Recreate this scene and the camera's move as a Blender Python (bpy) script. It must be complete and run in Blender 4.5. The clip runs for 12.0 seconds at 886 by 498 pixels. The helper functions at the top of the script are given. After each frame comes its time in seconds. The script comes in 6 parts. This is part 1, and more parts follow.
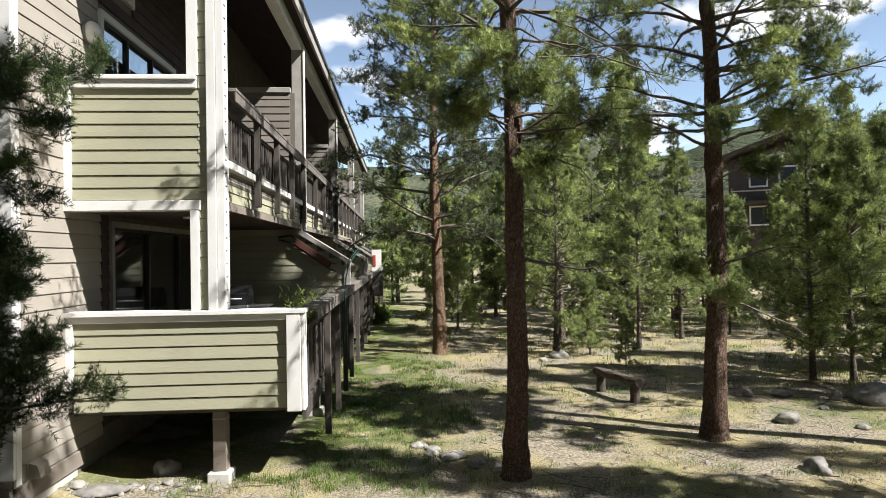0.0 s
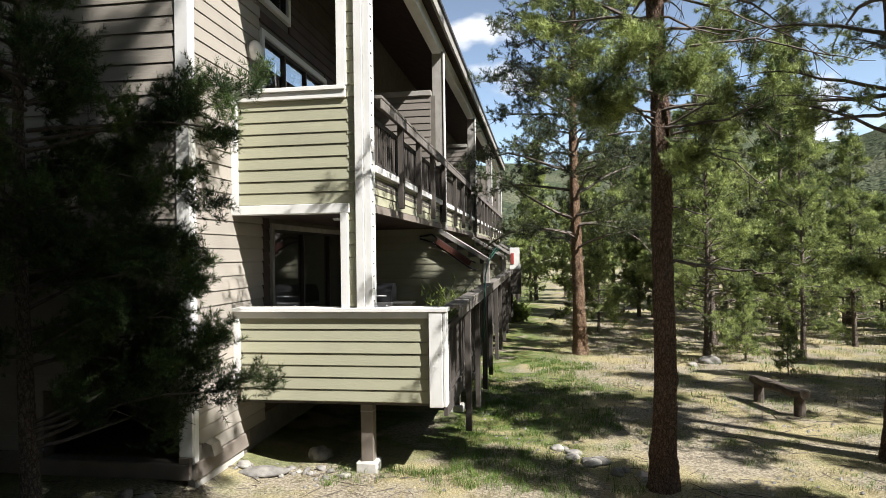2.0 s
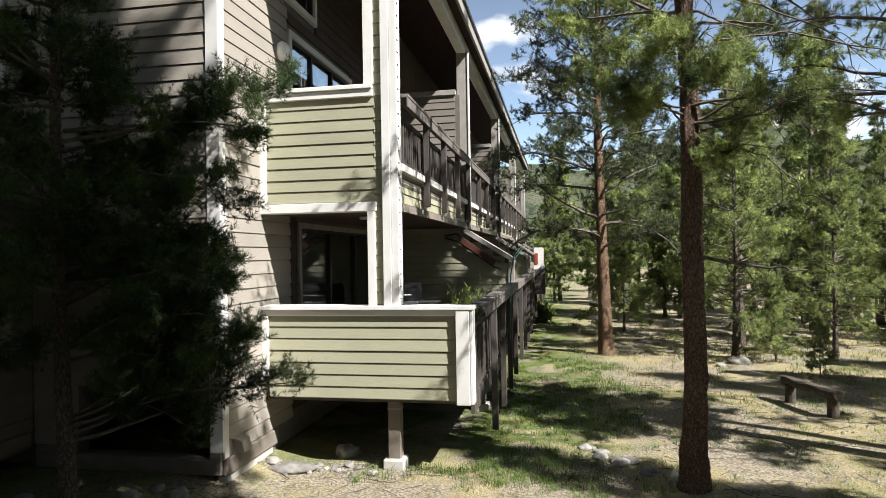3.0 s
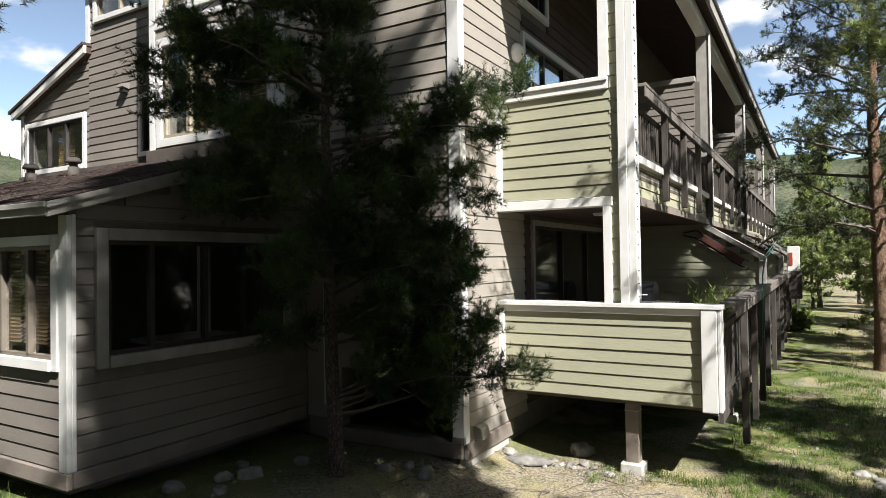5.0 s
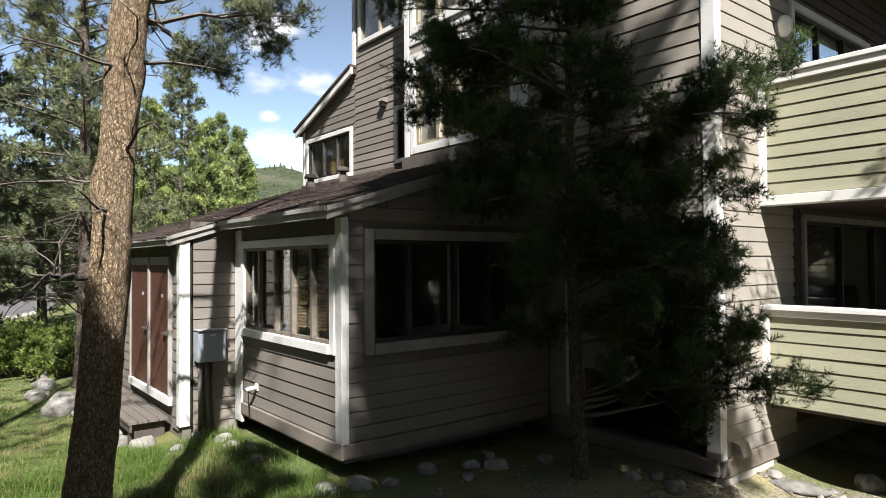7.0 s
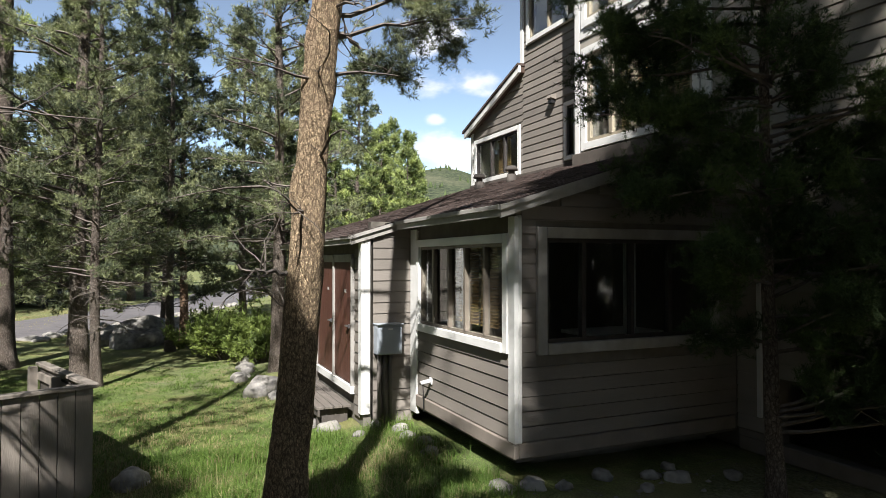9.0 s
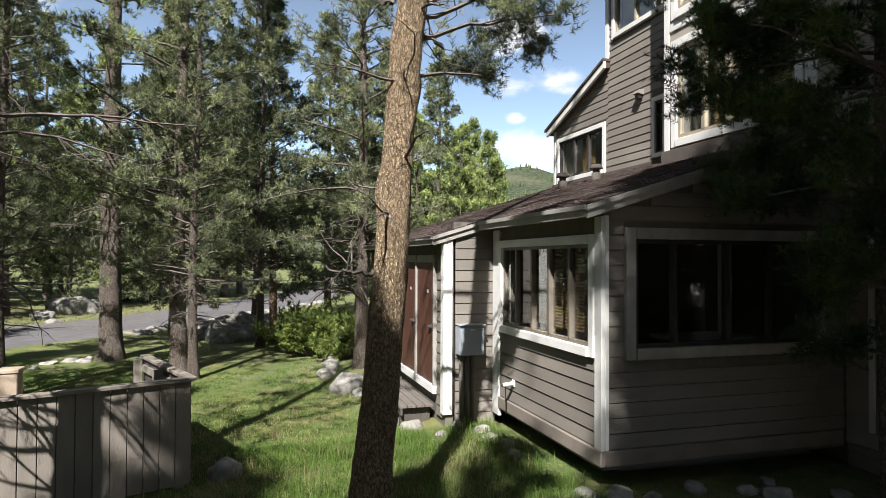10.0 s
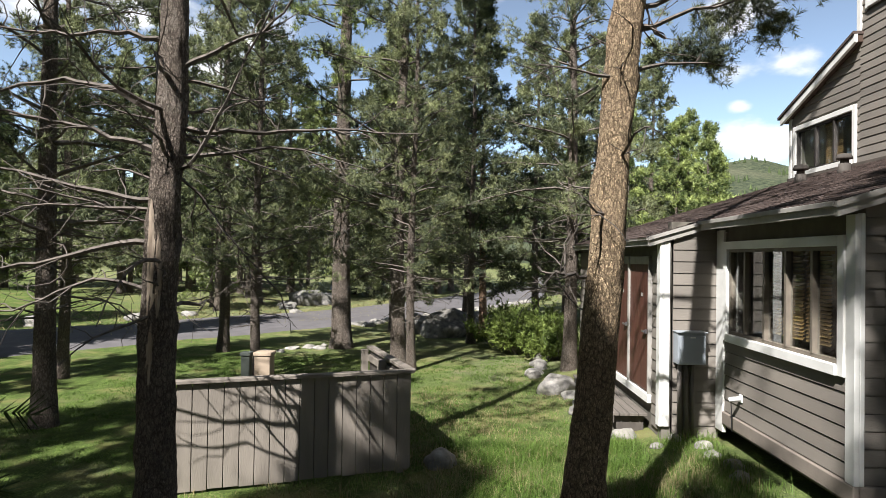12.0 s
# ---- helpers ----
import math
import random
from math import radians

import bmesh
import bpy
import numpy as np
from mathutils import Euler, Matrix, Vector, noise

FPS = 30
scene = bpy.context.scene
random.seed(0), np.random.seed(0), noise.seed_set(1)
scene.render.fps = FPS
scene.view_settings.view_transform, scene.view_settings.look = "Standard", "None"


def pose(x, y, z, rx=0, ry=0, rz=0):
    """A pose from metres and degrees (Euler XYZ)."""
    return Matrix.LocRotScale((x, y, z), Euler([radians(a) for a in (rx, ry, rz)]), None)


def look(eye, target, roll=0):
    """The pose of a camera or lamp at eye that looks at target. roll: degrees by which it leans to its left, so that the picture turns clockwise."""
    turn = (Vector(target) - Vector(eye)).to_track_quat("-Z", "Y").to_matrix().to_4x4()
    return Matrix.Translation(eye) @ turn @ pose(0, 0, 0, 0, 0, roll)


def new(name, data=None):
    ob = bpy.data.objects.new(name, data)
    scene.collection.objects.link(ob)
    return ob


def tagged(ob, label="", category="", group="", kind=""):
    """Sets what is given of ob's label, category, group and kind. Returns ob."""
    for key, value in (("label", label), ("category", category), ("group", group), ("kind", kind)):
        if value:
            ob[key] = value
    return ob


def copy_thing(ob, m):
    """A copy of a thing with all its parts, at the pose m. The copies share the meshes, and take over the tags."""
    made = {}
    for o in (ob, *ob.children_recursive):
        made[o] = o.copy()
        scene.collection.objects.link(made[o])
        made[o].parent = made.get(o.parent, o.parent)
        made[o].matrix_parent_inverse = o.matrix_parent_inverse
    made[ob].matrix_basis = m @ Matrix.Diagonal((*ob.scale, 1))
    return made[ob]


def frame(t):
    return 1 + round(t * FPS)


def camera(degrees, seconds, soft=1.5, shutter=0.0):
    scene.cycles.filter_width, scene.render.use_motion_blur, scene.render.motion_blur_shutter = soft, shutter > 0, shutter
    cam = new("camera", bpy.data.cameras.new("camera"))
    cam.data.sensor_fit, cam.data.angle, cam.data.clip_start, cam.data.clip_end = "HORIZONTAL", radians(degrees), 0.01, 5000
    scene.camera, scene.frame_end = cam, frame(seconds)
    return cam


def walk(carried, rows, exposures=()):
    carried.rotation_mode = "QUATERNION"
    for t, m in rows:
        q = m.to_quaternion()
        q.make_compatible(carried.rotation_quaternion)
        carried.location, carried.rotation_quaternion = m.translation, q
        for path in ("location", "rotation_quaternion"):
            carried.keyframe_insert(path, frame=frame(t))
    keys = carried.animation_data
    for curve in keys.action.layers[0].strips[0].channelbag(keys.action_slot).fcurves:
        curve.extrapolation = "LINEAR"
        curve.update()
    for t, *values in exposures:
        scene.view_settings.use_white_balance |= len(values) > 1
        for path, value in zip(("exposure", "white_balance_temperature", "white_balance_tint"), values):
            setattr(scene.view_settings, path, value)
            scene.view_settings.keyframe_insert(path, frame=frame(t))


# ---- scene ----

cam = camera(69.55, 12.0, soft=0.5)
PATH = [
    (0.0, pose(0.000, 0.000, 2.684, 90.51, 0.87, -3.73)),
    (0.5, pose(-0.010, -0.004, 2.706, 90.48, 0.84, -0.77)),
    (1.0, pose(-0.010, -0.005, 2.729, 90.39, 0.83, 2.21)),
    (1.5, pose(-0.012, 0.002, 2.737, 90.38, 0.87, 5.67)),
    (2.0, pose(-0.033, 0.014, 2.729, 90.39, 0.85, 8.55)),
    (2.5, pose(-0.058, 0.013, 2.708, 90.47, 0.97, 9.81)),
    (2.7, pose(-0.070, 0.009, 2.699, 90.51, 0.97, 10.09)),
    (4.3, pose(-0.168, -0.027, 2.623, 90.90, 1.01, 19.25)),
    (4.5, pose(-0.181, -0.031, 2.613, 90.95, 1.02, 22.40)),
    (5.0, pose(-0.200, -0.044, 2.619, 91.01, 0.85, 30.53)),
    (5.5, pose(-0.223, -0.037, 2.624, 91.02, 0.71, 37.91)),
    (6.0, pose(-0.253, -0.059, 2.628, 91.05, 0.62, 43.46)),
    (6.5, pose(-0.286, -0.067, 2.623, 91.11, 0.53, 47.45)),
    (7.0, pose(-0.303, -0.076, 2.619, 91.12, 0.42, 51.37)),
    (7.2, pose(-0.312, -0.084, 2.619, 91.12, 0.38, 53.29)),
    (8.8, pose(-0.389, -0.143, 2.620, 91.07, 0.05, 64.69)),
    (9.0, pose(-0.398, -0.151, 2.620, 91.06, 0.01, 65.89)),
    (9.5, pose(-0.430, -0.164, 2.627, 91.04, -0.16, 69.21)),
    (10.0, pose(-0.462, -0.168, 2.637, 91.00, -0.26, 73.04)),
    (10.5, pose(-0.491, -0.178, 2.642, 90.96, -0.42, 77.47)),
    (11.0, pose(-0.505, -0.188, 2.642, 90.93, -0.56, 82.55)),
    (11.5, pose(-0.510, -0.201, 2.650, 90.85, -0.71, 87.29)),
    (12.0, pose(-0.508, -0.222, 2.653, 90.79, -0.85, 91.38)),
]
walk(cam, PATH)

# ---------------------------------------------------------------- light
SUN_FROM = Vector((0.866, -0.455, 1.0)).normalized()
scene.view_settings.exposure = 1.26

sun = new("sun", bpy.data.lights.new("sun", "SUN"))
sun.data.energy, sun.data.angle, sun.data.color = 5.0, radians(0.55), (1.0, 0.975, 0.965)
sun.matrix_world = look(SUN_FROM * 60, (0, 0, 0))

world = bpy.data.worlds.new("sky")
scene.world = world
world.use_nodes = True
wn, wl = world.node_tree.nodes, world.node_tree.links
wn.clear()


def wnode(kind, operation=""):
    n = wn.new(kind)
    if operation:
        n.operation = operation
    return n


def wmath(op, a, b=None):
    n = wnode("ShaderNodeMath", operation=op)
    for i, v in enumerate((a, b)):
        if v is None:
            continue
        if isinstance(v, (int, float)):
            n.inputs[i].default_value = v
        else:
            wl.new(v, n.inputs[i])
    return n.outputs[0]


sky = wnode("ShaderNodeTexSky")
sky.sky_type, sky.sun_disc = "NISHITA", False
sky.sun_elevation = math.asin(SUN_FROM.z)
sky.sun_rotation = math.atan2(SUN_FROM.x, SUN_FROM.y)
sky.altitude, sky.air_density, sky.dust_density, sky.ozone_density = 0, 1.0, 0.4, 1.6
coord = wnode("ShaderNodeTexCoord")
warp = wnode("ShaderNodeTexNoise")
warp.inputs["Scale"].default_value, warp.inputs["Detail"].default_value = 9.0, 7.0
stretch = wnode("ShaderNodeMapping")
stretch.inputs["Scale"].default_value = (1, 1, 2.0)
wl.new(coord.outputs["Generated"], stretch.inputs["Vector"])
wl.new(stretch.outputs[0], warp.inputs["Vector"])
# fair-weather clouds: heading, height above the horizon, spread (degrees)
CLOUDS = [(6.5, 19.5, 4.2), (2.5, 15.5, 4.6), (-33, 19, 9.5), (-20, 9, 8), (66, 20, 4.2), (63.5, 15.6, 4.0), (64.5, 10.0, 5.0),
          (66.6, 12.6, 1.6), (121, 20, 7), (110, 17, 6.5), (150, 24, 9), (-80, 25, 9), (-130, 20, 9), (88, 24, 5), (35, 30, 5)]
cover = None
for heading, height, spread in CLOUDS:
    h, e = radians(heading), radians(height)
    c = (-math.sin(h) * math.cos(e), math.cos(h) * math.cos(e), math.sin(e) * 2.0)
    d = wnode("ShaderNodeVectorMath", operation="DISTANCE")
    wl.new(stretch.outputs[0], d.inputs[0])
    d.inputs[1].default_value = c
    blob = wmath("SUBTRACT", 1.0, wmath("DIVIDE", d.outputs["Value"], radians(spread)))
    cover = blob if cover is None else wmath("MAXIMUM", cover, blob)
cover = wmath("ADD", wmath("MAXIMUM", cover, -0.6), wmath("MULTIPLY", wmath("SUBTRACT", warp.outputs["Fac"], 0.52), 3.2))
ramp = wnode("ShaderNodeMapRange")
ramp.interpolation_type = "SMOOTHSTEP"
ramp.inputs["From Min"].default_value, ramp.inputs["From Max"].default_value = 0.0, 0.65
ramp.inputs["To Min"].default_value = 0.09      # thin high veil
wl.new(cover, ramp.inputs["Value"])
# clear blue overhead, brighter haze towards the horizon
split = wnode("ShaderNodeSeparateXYZ")
wl.new(coord.outputs["Generated"], split.inputs[0])
haze = wnode("ShaderNodeMapRange")
haze.interpolation_type = "SMOOTHSTEP"
haze.inputs["From Min"].default_value, haze.inputs["From Max"].default_value = 0.05, 0.70
haze.inputs["To Min"].default_value, haze.inputs["To Max"].default_value = 3.1, 0.8
wl.new(split.outputs["Z"], haze.inputs["Value"])
glow = wnode("ShaderNodeVectorMath", "SCALE")
wl.new(sky.outputs[0], glow.inputs[0])
wl.new(haze.outputs[0], glow.inputs["Scale"])
mix = wnode("ShaderNodeMix")
mix.data_type = "RGBA"
wl.new(ramp.outputs[0], mix.inputs["Factor"])
wl.new(glow.outputs[0], mix.inputs["A"])
mix.inputs["B"].default_value = (16.6, 17.0, 17.6, 1)
back = wnode("ShaderNodeBackground")
back.inputs["Strength"].default_value = 0.029
wl.new(mix.outputs["Result"], back.inputs["Color"])
wl.new(back.outputs[0], wnode("ShaderNodeOutputWorld").inputs["Surface"])

# ---------------------------------------------------------------- materials
def material(name, base, dark=None, scale=6.0, detail=6.0, contrast=1.0, rough=0.75, bump=0.2, bump_scale=40.0, stretch_by=(1, 1, 1),
             island=0.0, piece=0.0, metal=0.0, stain=None, stain_scale=1.2, stain_amount=0.4, object_space=False, translucent=0.0, spec=0.3, dist=0.01):
    m = bpy.data.materials.new(name)
    m.use_nodes = True
    n, l = m.node_tree.nodes, m.node_tree.links
    p = n["Principled BSDF"]
    p.inputs["Metallic"].default_value = metal
    p.inputs["Specular IOR Level"].default_value = spec
    geo = n.new("ShaderNodeNewGeometry")
    if object_space:
        source = n.new("ShaderNodeTexCoord").outputs["Object"]
    else:
        source = geo.outputs["Position"]
    mp = n.new("ShaderNodeMapping")
    mp.inputs["Scale"].default_value = stretch_by
    l.new(source, mp.inputs["Vector"])
    tex = n.new("ShaderNodeTexNoise")
    tex.inputs["Scale"].default_value, tex.inputs["Detail"].default_value = scale, detail
    l.new(mp.outputs[0], tex.inputs["Vector"])
    mr = n.new("ShaderNodeMapRange")
    mr.inputs["From Min"].default_value, mr.inputs["From Max"].default_value = 0.5 - 0.22 / contrast, 0.5 + 0.22 / contrast
    l.new(tex.outputs["Fac"], mr.inputs["Value"])
    mx = n.new("ShaderNodeMix")
    mx.data_type = "RGBA"
    dark = dark or tuple(c * 0.75 for c in base)
    mx.inputs["A"].default_value, mx.inputs["B"].default_value = (*dark, 1), (*base, 1)
    l.new(mr.outputs[0], mx.inputs["Factor"])
    colour = mx.outputs["Result"]
    if stain:
        t2 = n.new("ShaderNodeTexNoise")
        t2.inputs["Scale"].default_value, t2.inputs["Detail"].default_value = stain_scale, 4
        l.new(source, t2.inputs["Vector"])
        r2 = n.new("ShaderNodeMapRange")
        r2.inputs["From Min"].default_value, r2.inputs["From Max"].default_value, r2.inputs["To Max"].default_value = 0.5, 0.68, stain_amount
        l.new(t2.outputs["Fac"], r2.inputs["Value"])
        m2 = n.new("ShaderNodeMix")
        m2.data_type = "RGBA"
        m2.inputs["B"].default_value = (*stain, 1)
        l.new(r2.outputs[0], m2.inputs["Factor"])
        l.new(colour, m2.inputs["A"])
        colour = m2.outputs["Result"]
    if island or piece:
        hs = n.new("ShaderNodeHueSaturation")
        r3 = n.new("ShaderNodeMapRange")
        amount = island or piece
        r3.inputs["To Min"].default_value, r3.inputs["To Max"].default_value = 1 - amount, 1 + amount
        if island:
            l.new(geo.outputs["Random Per Island"], r3.inputs["Value"])
        else:
            l.new(n.new("ShaderNodeObjectInfo").outputs["Random"], r3.inputs["Value"])
        l.new(r3.outputs[0], hs.inputs["Value"])
        l.new(colour, hs.inputs["Color"])
        colour = hs.outputs[0]
    l.new(colour, p.inputs["Base Color"])
    rr = n.new("ShaderNodeMapRange")
    rr.inputs["To Min"].default_value, rr.inputs["To Max"].default_value = min(1, rough + 0.1), max(0.02, rough - 0.1)
    l.new(tex.outputs["Fac"], rr.inputs["Value"])
    l.new(rr.outputs[0], p.inputs["Roughness"])
    if bump:
        bt = n.new("ShaderNodeTexNoise")
        bt.inputs["Scale"].default_value, bt.inputs["Detail"].default_value = bump_scale, 5
        l.new(mp.outputs[0], bt.inputs["Vector"])
        bn = n.new("ShaderNodeBump")
        bn.inputs["Strength"].default_value, bn.inputs["Distance"].default_value = bump, dist
        l.new(bt.outputs["Fac"], bn.inputs["Height"])
        l.new(bn.outputs[0], p.inputs["Normal"])
    if translucent:
        tr = n.new("ShaderNodeBsdfTranslucent")
        l.new(colour, tr.inputs["Color"])
        ms = n.new("ShaderNodeMixShader")
        ms.inputs[0].default_value = translucent
        l.new(p.outputs[0], ms.inputs[1])
        l.new(tr.outputs[0], ms.inputs[2])
        l.new(ms.outputs[0], n["Material Output"].inputs["Surface"])
    return m


def glass_material(name, tint):
    m = bpy.data.materials.new(name)
    m.use_nodes = True
    p = m.node_tree.nodes["Principled BSDF"]
    p.inputs["Base Color"].default_value = (*tint, 1)
    p.inputs["Transmission Weight"].default_value = 1.0
    p.inputs["Roughness"].default_value = 0.0
    p.inputs["IOR"].default_value = 1.5
    return m


def bark_material(name, light, dark, lichen, size):
    """Scaly pine bark: upright plates of uneven tone, flaky at a finer scale, with dark furrows between them."""
    m = bpy.data.materials.new(name)
    m.use_nodes = True
    n, l = m.node_tree.nodes, m.node_tree.links
    p = n["Principled BSDF"]
    p.inputs["Roughness"].default_value = 0.92
    p.inputs["Specular IOR Level"].default_value = 0.12
    where = n.new("ShaderNodeTexCoord").outputs["Object"]

    def noise_of(vector, scale, detail, output="Fac"):
        t = n.new("ShaderNodeTexNoise")
        t.inputs["Scale"].default_value, t.inputs["Detail"].default_value = scale, detail
        l.new(vector, t.inputs["Vector"])
        return t.outputs[output]

    def spread(value, lo, hi, a=0.0, b=1.0):
        t = n.new("ShaderNodeMapRange")
        for key, v in (("From Min", lo), ("From Max", hi), ("To Min", a), ("To Max", b)):
            t.inputs[key].default_value = v
        l.new(value, t.inputs["Value"])
        return t.outputs[0]

    def times(a, b, op="MULTIPLY"):
        t = n.new("ShaderNodeMath")
        t.operation = op
        for k, v in enumerate((a, b)):
            if isinstance(v, float):
                t.inputs[k].default_value = v
            else:
                l.new(v, t.inputs[k])
        return t.outputs[0]

    def blend(factor, a, b):
        t = n.new("ShaderNodeMix")
        t.data_type = "RGBA"
        l.new(factor, t.inputs["Factor"])
        for key, v in (("A", a), ("B", b)):
            if isinstance(v, tuple):
                t.inputs[key].default_value = (*v, 1)
            else:
                l.new(v, t.inputs[key])
        return t.outputs["Result"]

    def cells(scale, height, feature, wobble):
        mp = n.new("ShaderNodeMapping")
        mp.inputs["Scale"].default_value = (1, 1, height)
        l.new(where, mp.inputs["Vector"])
        add = n.new("ShaderNodeVectorMath")
        add.operation = "MULTIPLY_ADD"
        add.inputs[1].default_value = (wobble,) * 3
        l.new(noise_of(mp.outputs[0], scale * 0.9, 5, "Color"), add.inputs[0])
        l.new(mp.outputs[0], add.inputs[2])
        v = n.new("ShaderNodeTexVoronoi")
        v.feature = feature
        v.inputs["Scale"].default_value = scale
        l.new(add.outputs[0], v.inputs["Vector"])
        return v.outputs["Distance" if feature == "DISTANCE_TO_EDGE" else "Color"]

    furrow = spread(cells(size * 0.95, 0.40, "DISTANCE_TO_EDGE", 0.06), -0.06, 0.16)
    flake = spread(cells(size * 2.3, 0.7, "DISTANCE_TO_EDGE", 0.03), 0.0, 0.22)
    tone = n.new("ShaderNodeSeparateColor")
    l.new(cells(size * 2.3, 0.7, "F1", 0.03), tone.inputs[0])
    plate = n.new("ShaderNodeSeparateColor")
    l.new(cells(size * 0.95, 0.40, "F1", 0.06), plate.inputs[0])
    fine = spread(noise_of(where, size * 4, 6), 0.36, 0.64)
    relief = times(furrow, times(times(flake, 0.6), 0.4, "ADD"))
    worn = times(relief, times(times(times(tone.outputs[0], 0.55), 0.45, "ADD"), times(times(fine, 0.4), 0.6, "ADD")))
    body = blend(worn, dark, light)
    aged = times(spread(noise_of(where, 2.0, 4), 0.46, 0.64, 0.0, 0.7), plate.outputs[1])
    l.new(blend(times(aged, relief), body, lichen), p.inputs["Base Color"])
    bn = n.new("ShaderNodeBump")
    bn.inputs["Strength"].default_value, bn.inputs["Distance"].default_value = 1.0, 0.035
    l.new(times(relief, times(tone.outputs[0], 0.35), "ADD"), bn.inputs["Height"])
    l.new(bn.outputs[0], p.inputs["Normal"])
    return m


SIDING_OLIVE = material("olive_siding_paint", (0.355, 0.345, 0.235), (0.30, 0.295, 0.205), scale=3, bump=0.25, bump_scale=60, stretch_by=(0.25, 0.25, 1), piece=0.06, stain=(0.25, 0.24, 0.18), rough=0.7)
SIDING_TAUPE = material("taupe_siding_paint", (0.325, 0.295, 0.245), (0.27, 0.245, 0.205), scale=3, bump=0.25, bump_scale=60, stretch_by=(0.25, 0.25, 1), piece=0.07, stain=(0.22, 0.2, 0.17), rough=0.72)
SIDING_BROWN = material("brown_grey_siding_paint", (0.215, 0.19, 0.16), (0.165, 0.147, 0.125), scale=3, bump=0.25, bump_scale=60, stretch_by=(0.25, 0.25, 1), piece=0.09, stain=(0.13, 0.115, 0.1), rough=0.75)
WALL_CORE = material("wall_sheathing", (0.16, 0.145, 0.12), rough=0.9)
TRIM = material("white_trim_paint", (0.72, 0.71, 0.67), (0.62, 0.61, 0.57), scale=5, bump=0.15, bump_scale=50, stain=(0.45, 0.44, 0.4), stain_scale=2.5, stain_amount=0.35, rough=0.6, piece=0.03)
TRIM_GREY = material("weathered_grey_trim", (0.35, 0.33, 0.295), (0.26, 0.245, 0.22), scale=6, bump=0.3, stain=(0.2, 0.19, 0.17), rough=0.75)
FLASHING = material("dark_flashing_board", (0.105, 0.088, 0.073), (0.07, 0.06, 0.05), scale=4, bump=0.3, rough=0.8)
SKIRT = material("brown_skirt_board", (0.235, 0.20, 0.165), scale=4, bump=0.3, stain=(0.13, 0.11, 0.09), rough=0.8)
RAIL_WOOD = material("weathered_rail_timber", (0.09, 0.078, 0.066), (0.05, 0.043, 0.037), scale=8, bump=0.4, stretch_by=(1, 1, 0.3), rough=0.8, piece=0.12)
RAIL_LIGHT = material("grey_rail_timber", (0.19, 0.17, 0.148), (0.12, 0.107, 0.093), scale=8, bump=0.4, rough=0.8, piece=0.08)
FENCE_WOOD = material("taupe_fence_boards", (0.27, 0.235, 0.195), (0.2, 0.175, 0.145), scale=3, stretch_by=(2, 2, 0.4), bump=0.35, bump_scale=50, rough=0.82, piece=0.08, stain=(0.15, 0.13, 0.11))
DOOR_WOOD = material("red_brown_door_stain", (0.115, 0.046, 0.031), (0.065, 0.027, 0.02), scale=4, stretch_by=(5, 5, 0.5), bump=0.2, rough=0.5, stain=(0.07, 0.03, 0.02), stain_scale=3)
SHINGLE = material("brown_asphalt_shingle", (0.115, 0.082, 0.068), (0.06, 0.045, 0.04), scale=25, bump=0.6, bump_scale=220, rough=0.95, piece=0.22, island=0.25, contrast=1.4)
CEILING_DARK = material("maroon_stained_ceiling", (0.04, 0.022, 0.017), (0.025, 0.014, 0.011), scale=5, bump=0.2, rough=0.8)
SOFFIT = material("brown_soffit_boards", (0.085, 0.055, 0.04), scale=5, bump=0.2, rough=0.8)
DECK = material("grey_deck_boards", (0.15, 0.13, 0.11), (0.1, 0.088, 0.075), scale=8, bump=0.4, stretch_by=(0.4, 3, 1), rough=0.85, piece=0.1)
CONCRETE = material("pale_concrete", (0.5, 0.48, 0.43), (0.38, 0.36, 0.33), scale=9, bump=0.3, rough=0.9)
STONE = material("grey_granite", (0.32, 0.30, 0.265), (0.15, 0.142, 0.13), scale=7, detail=9, bump=0.6, bump_scale=18, rough=0.88, contrast=1.5, piece=0.22, dist=0.03, stain=(0.16, 0.15, 0.12), stain_scale=3)
ASPHALT = material("worn_asphalt", (0.135, 0.125, 0.125), (0.10, 0.094, 0.094), scale=2, bump=0.3, bump_scale=150, rough=0.9, stain=(0.08, 0.075, 0.075), stain_scale=0.35)
METAL_GREY = material("grey_enamel_steel", (0.30, 0.325, 0.35), (0.26, 0.285, 0.31), scale=5, bump=0.05, rough=0.5, spec=0.4)
PIPE_DARK = material("dark_conduit", (0.13, 0.115, 0.10), rough=0.6, bump=0.1)
STEEL = material("dull_steel", (0.5, 0.5, 0.5), rough=0.35, metal=0.9, bump=0.05)
PVC = material("white_plastic", (0.75, 0.75, 0.72), rough=0.4, bump=0.0)
FRAME_DARK = material("bronze_window_sash", (0.042, 0.036, 0.032), (0.03, 0.026, 0.023), rough=0.5, bump=0.1)
FRAME_BROWN = material("brown_window_sash", (0.17, 0.145, 0.11), (0.12, 0.1, 0.08), rough=0.55, bump=0.1)
FRAME_TAN = material("tan_window_sash", (0.29, 0.25, 0.18), rough=0.5, bump=0.1)
BLIND = material("amber_wood_blind", (0.26, 0.165, 0.06), (0.16, 0.10, 0.038), scale=12, stretch_by=(0.3, 0.3, 4), rough=0.5, bump=0.1)
ROOM = material("dim_room_plaster", (0.22, 0.2, 0.17), rough=0.9)
LOG = material("weathered_log", (0.10, 0.08, 0.062), (0.045, 0.036, 0.03), scale=10, stretch_by=(1, 1, 1), bump=0.6, rough=0.9)
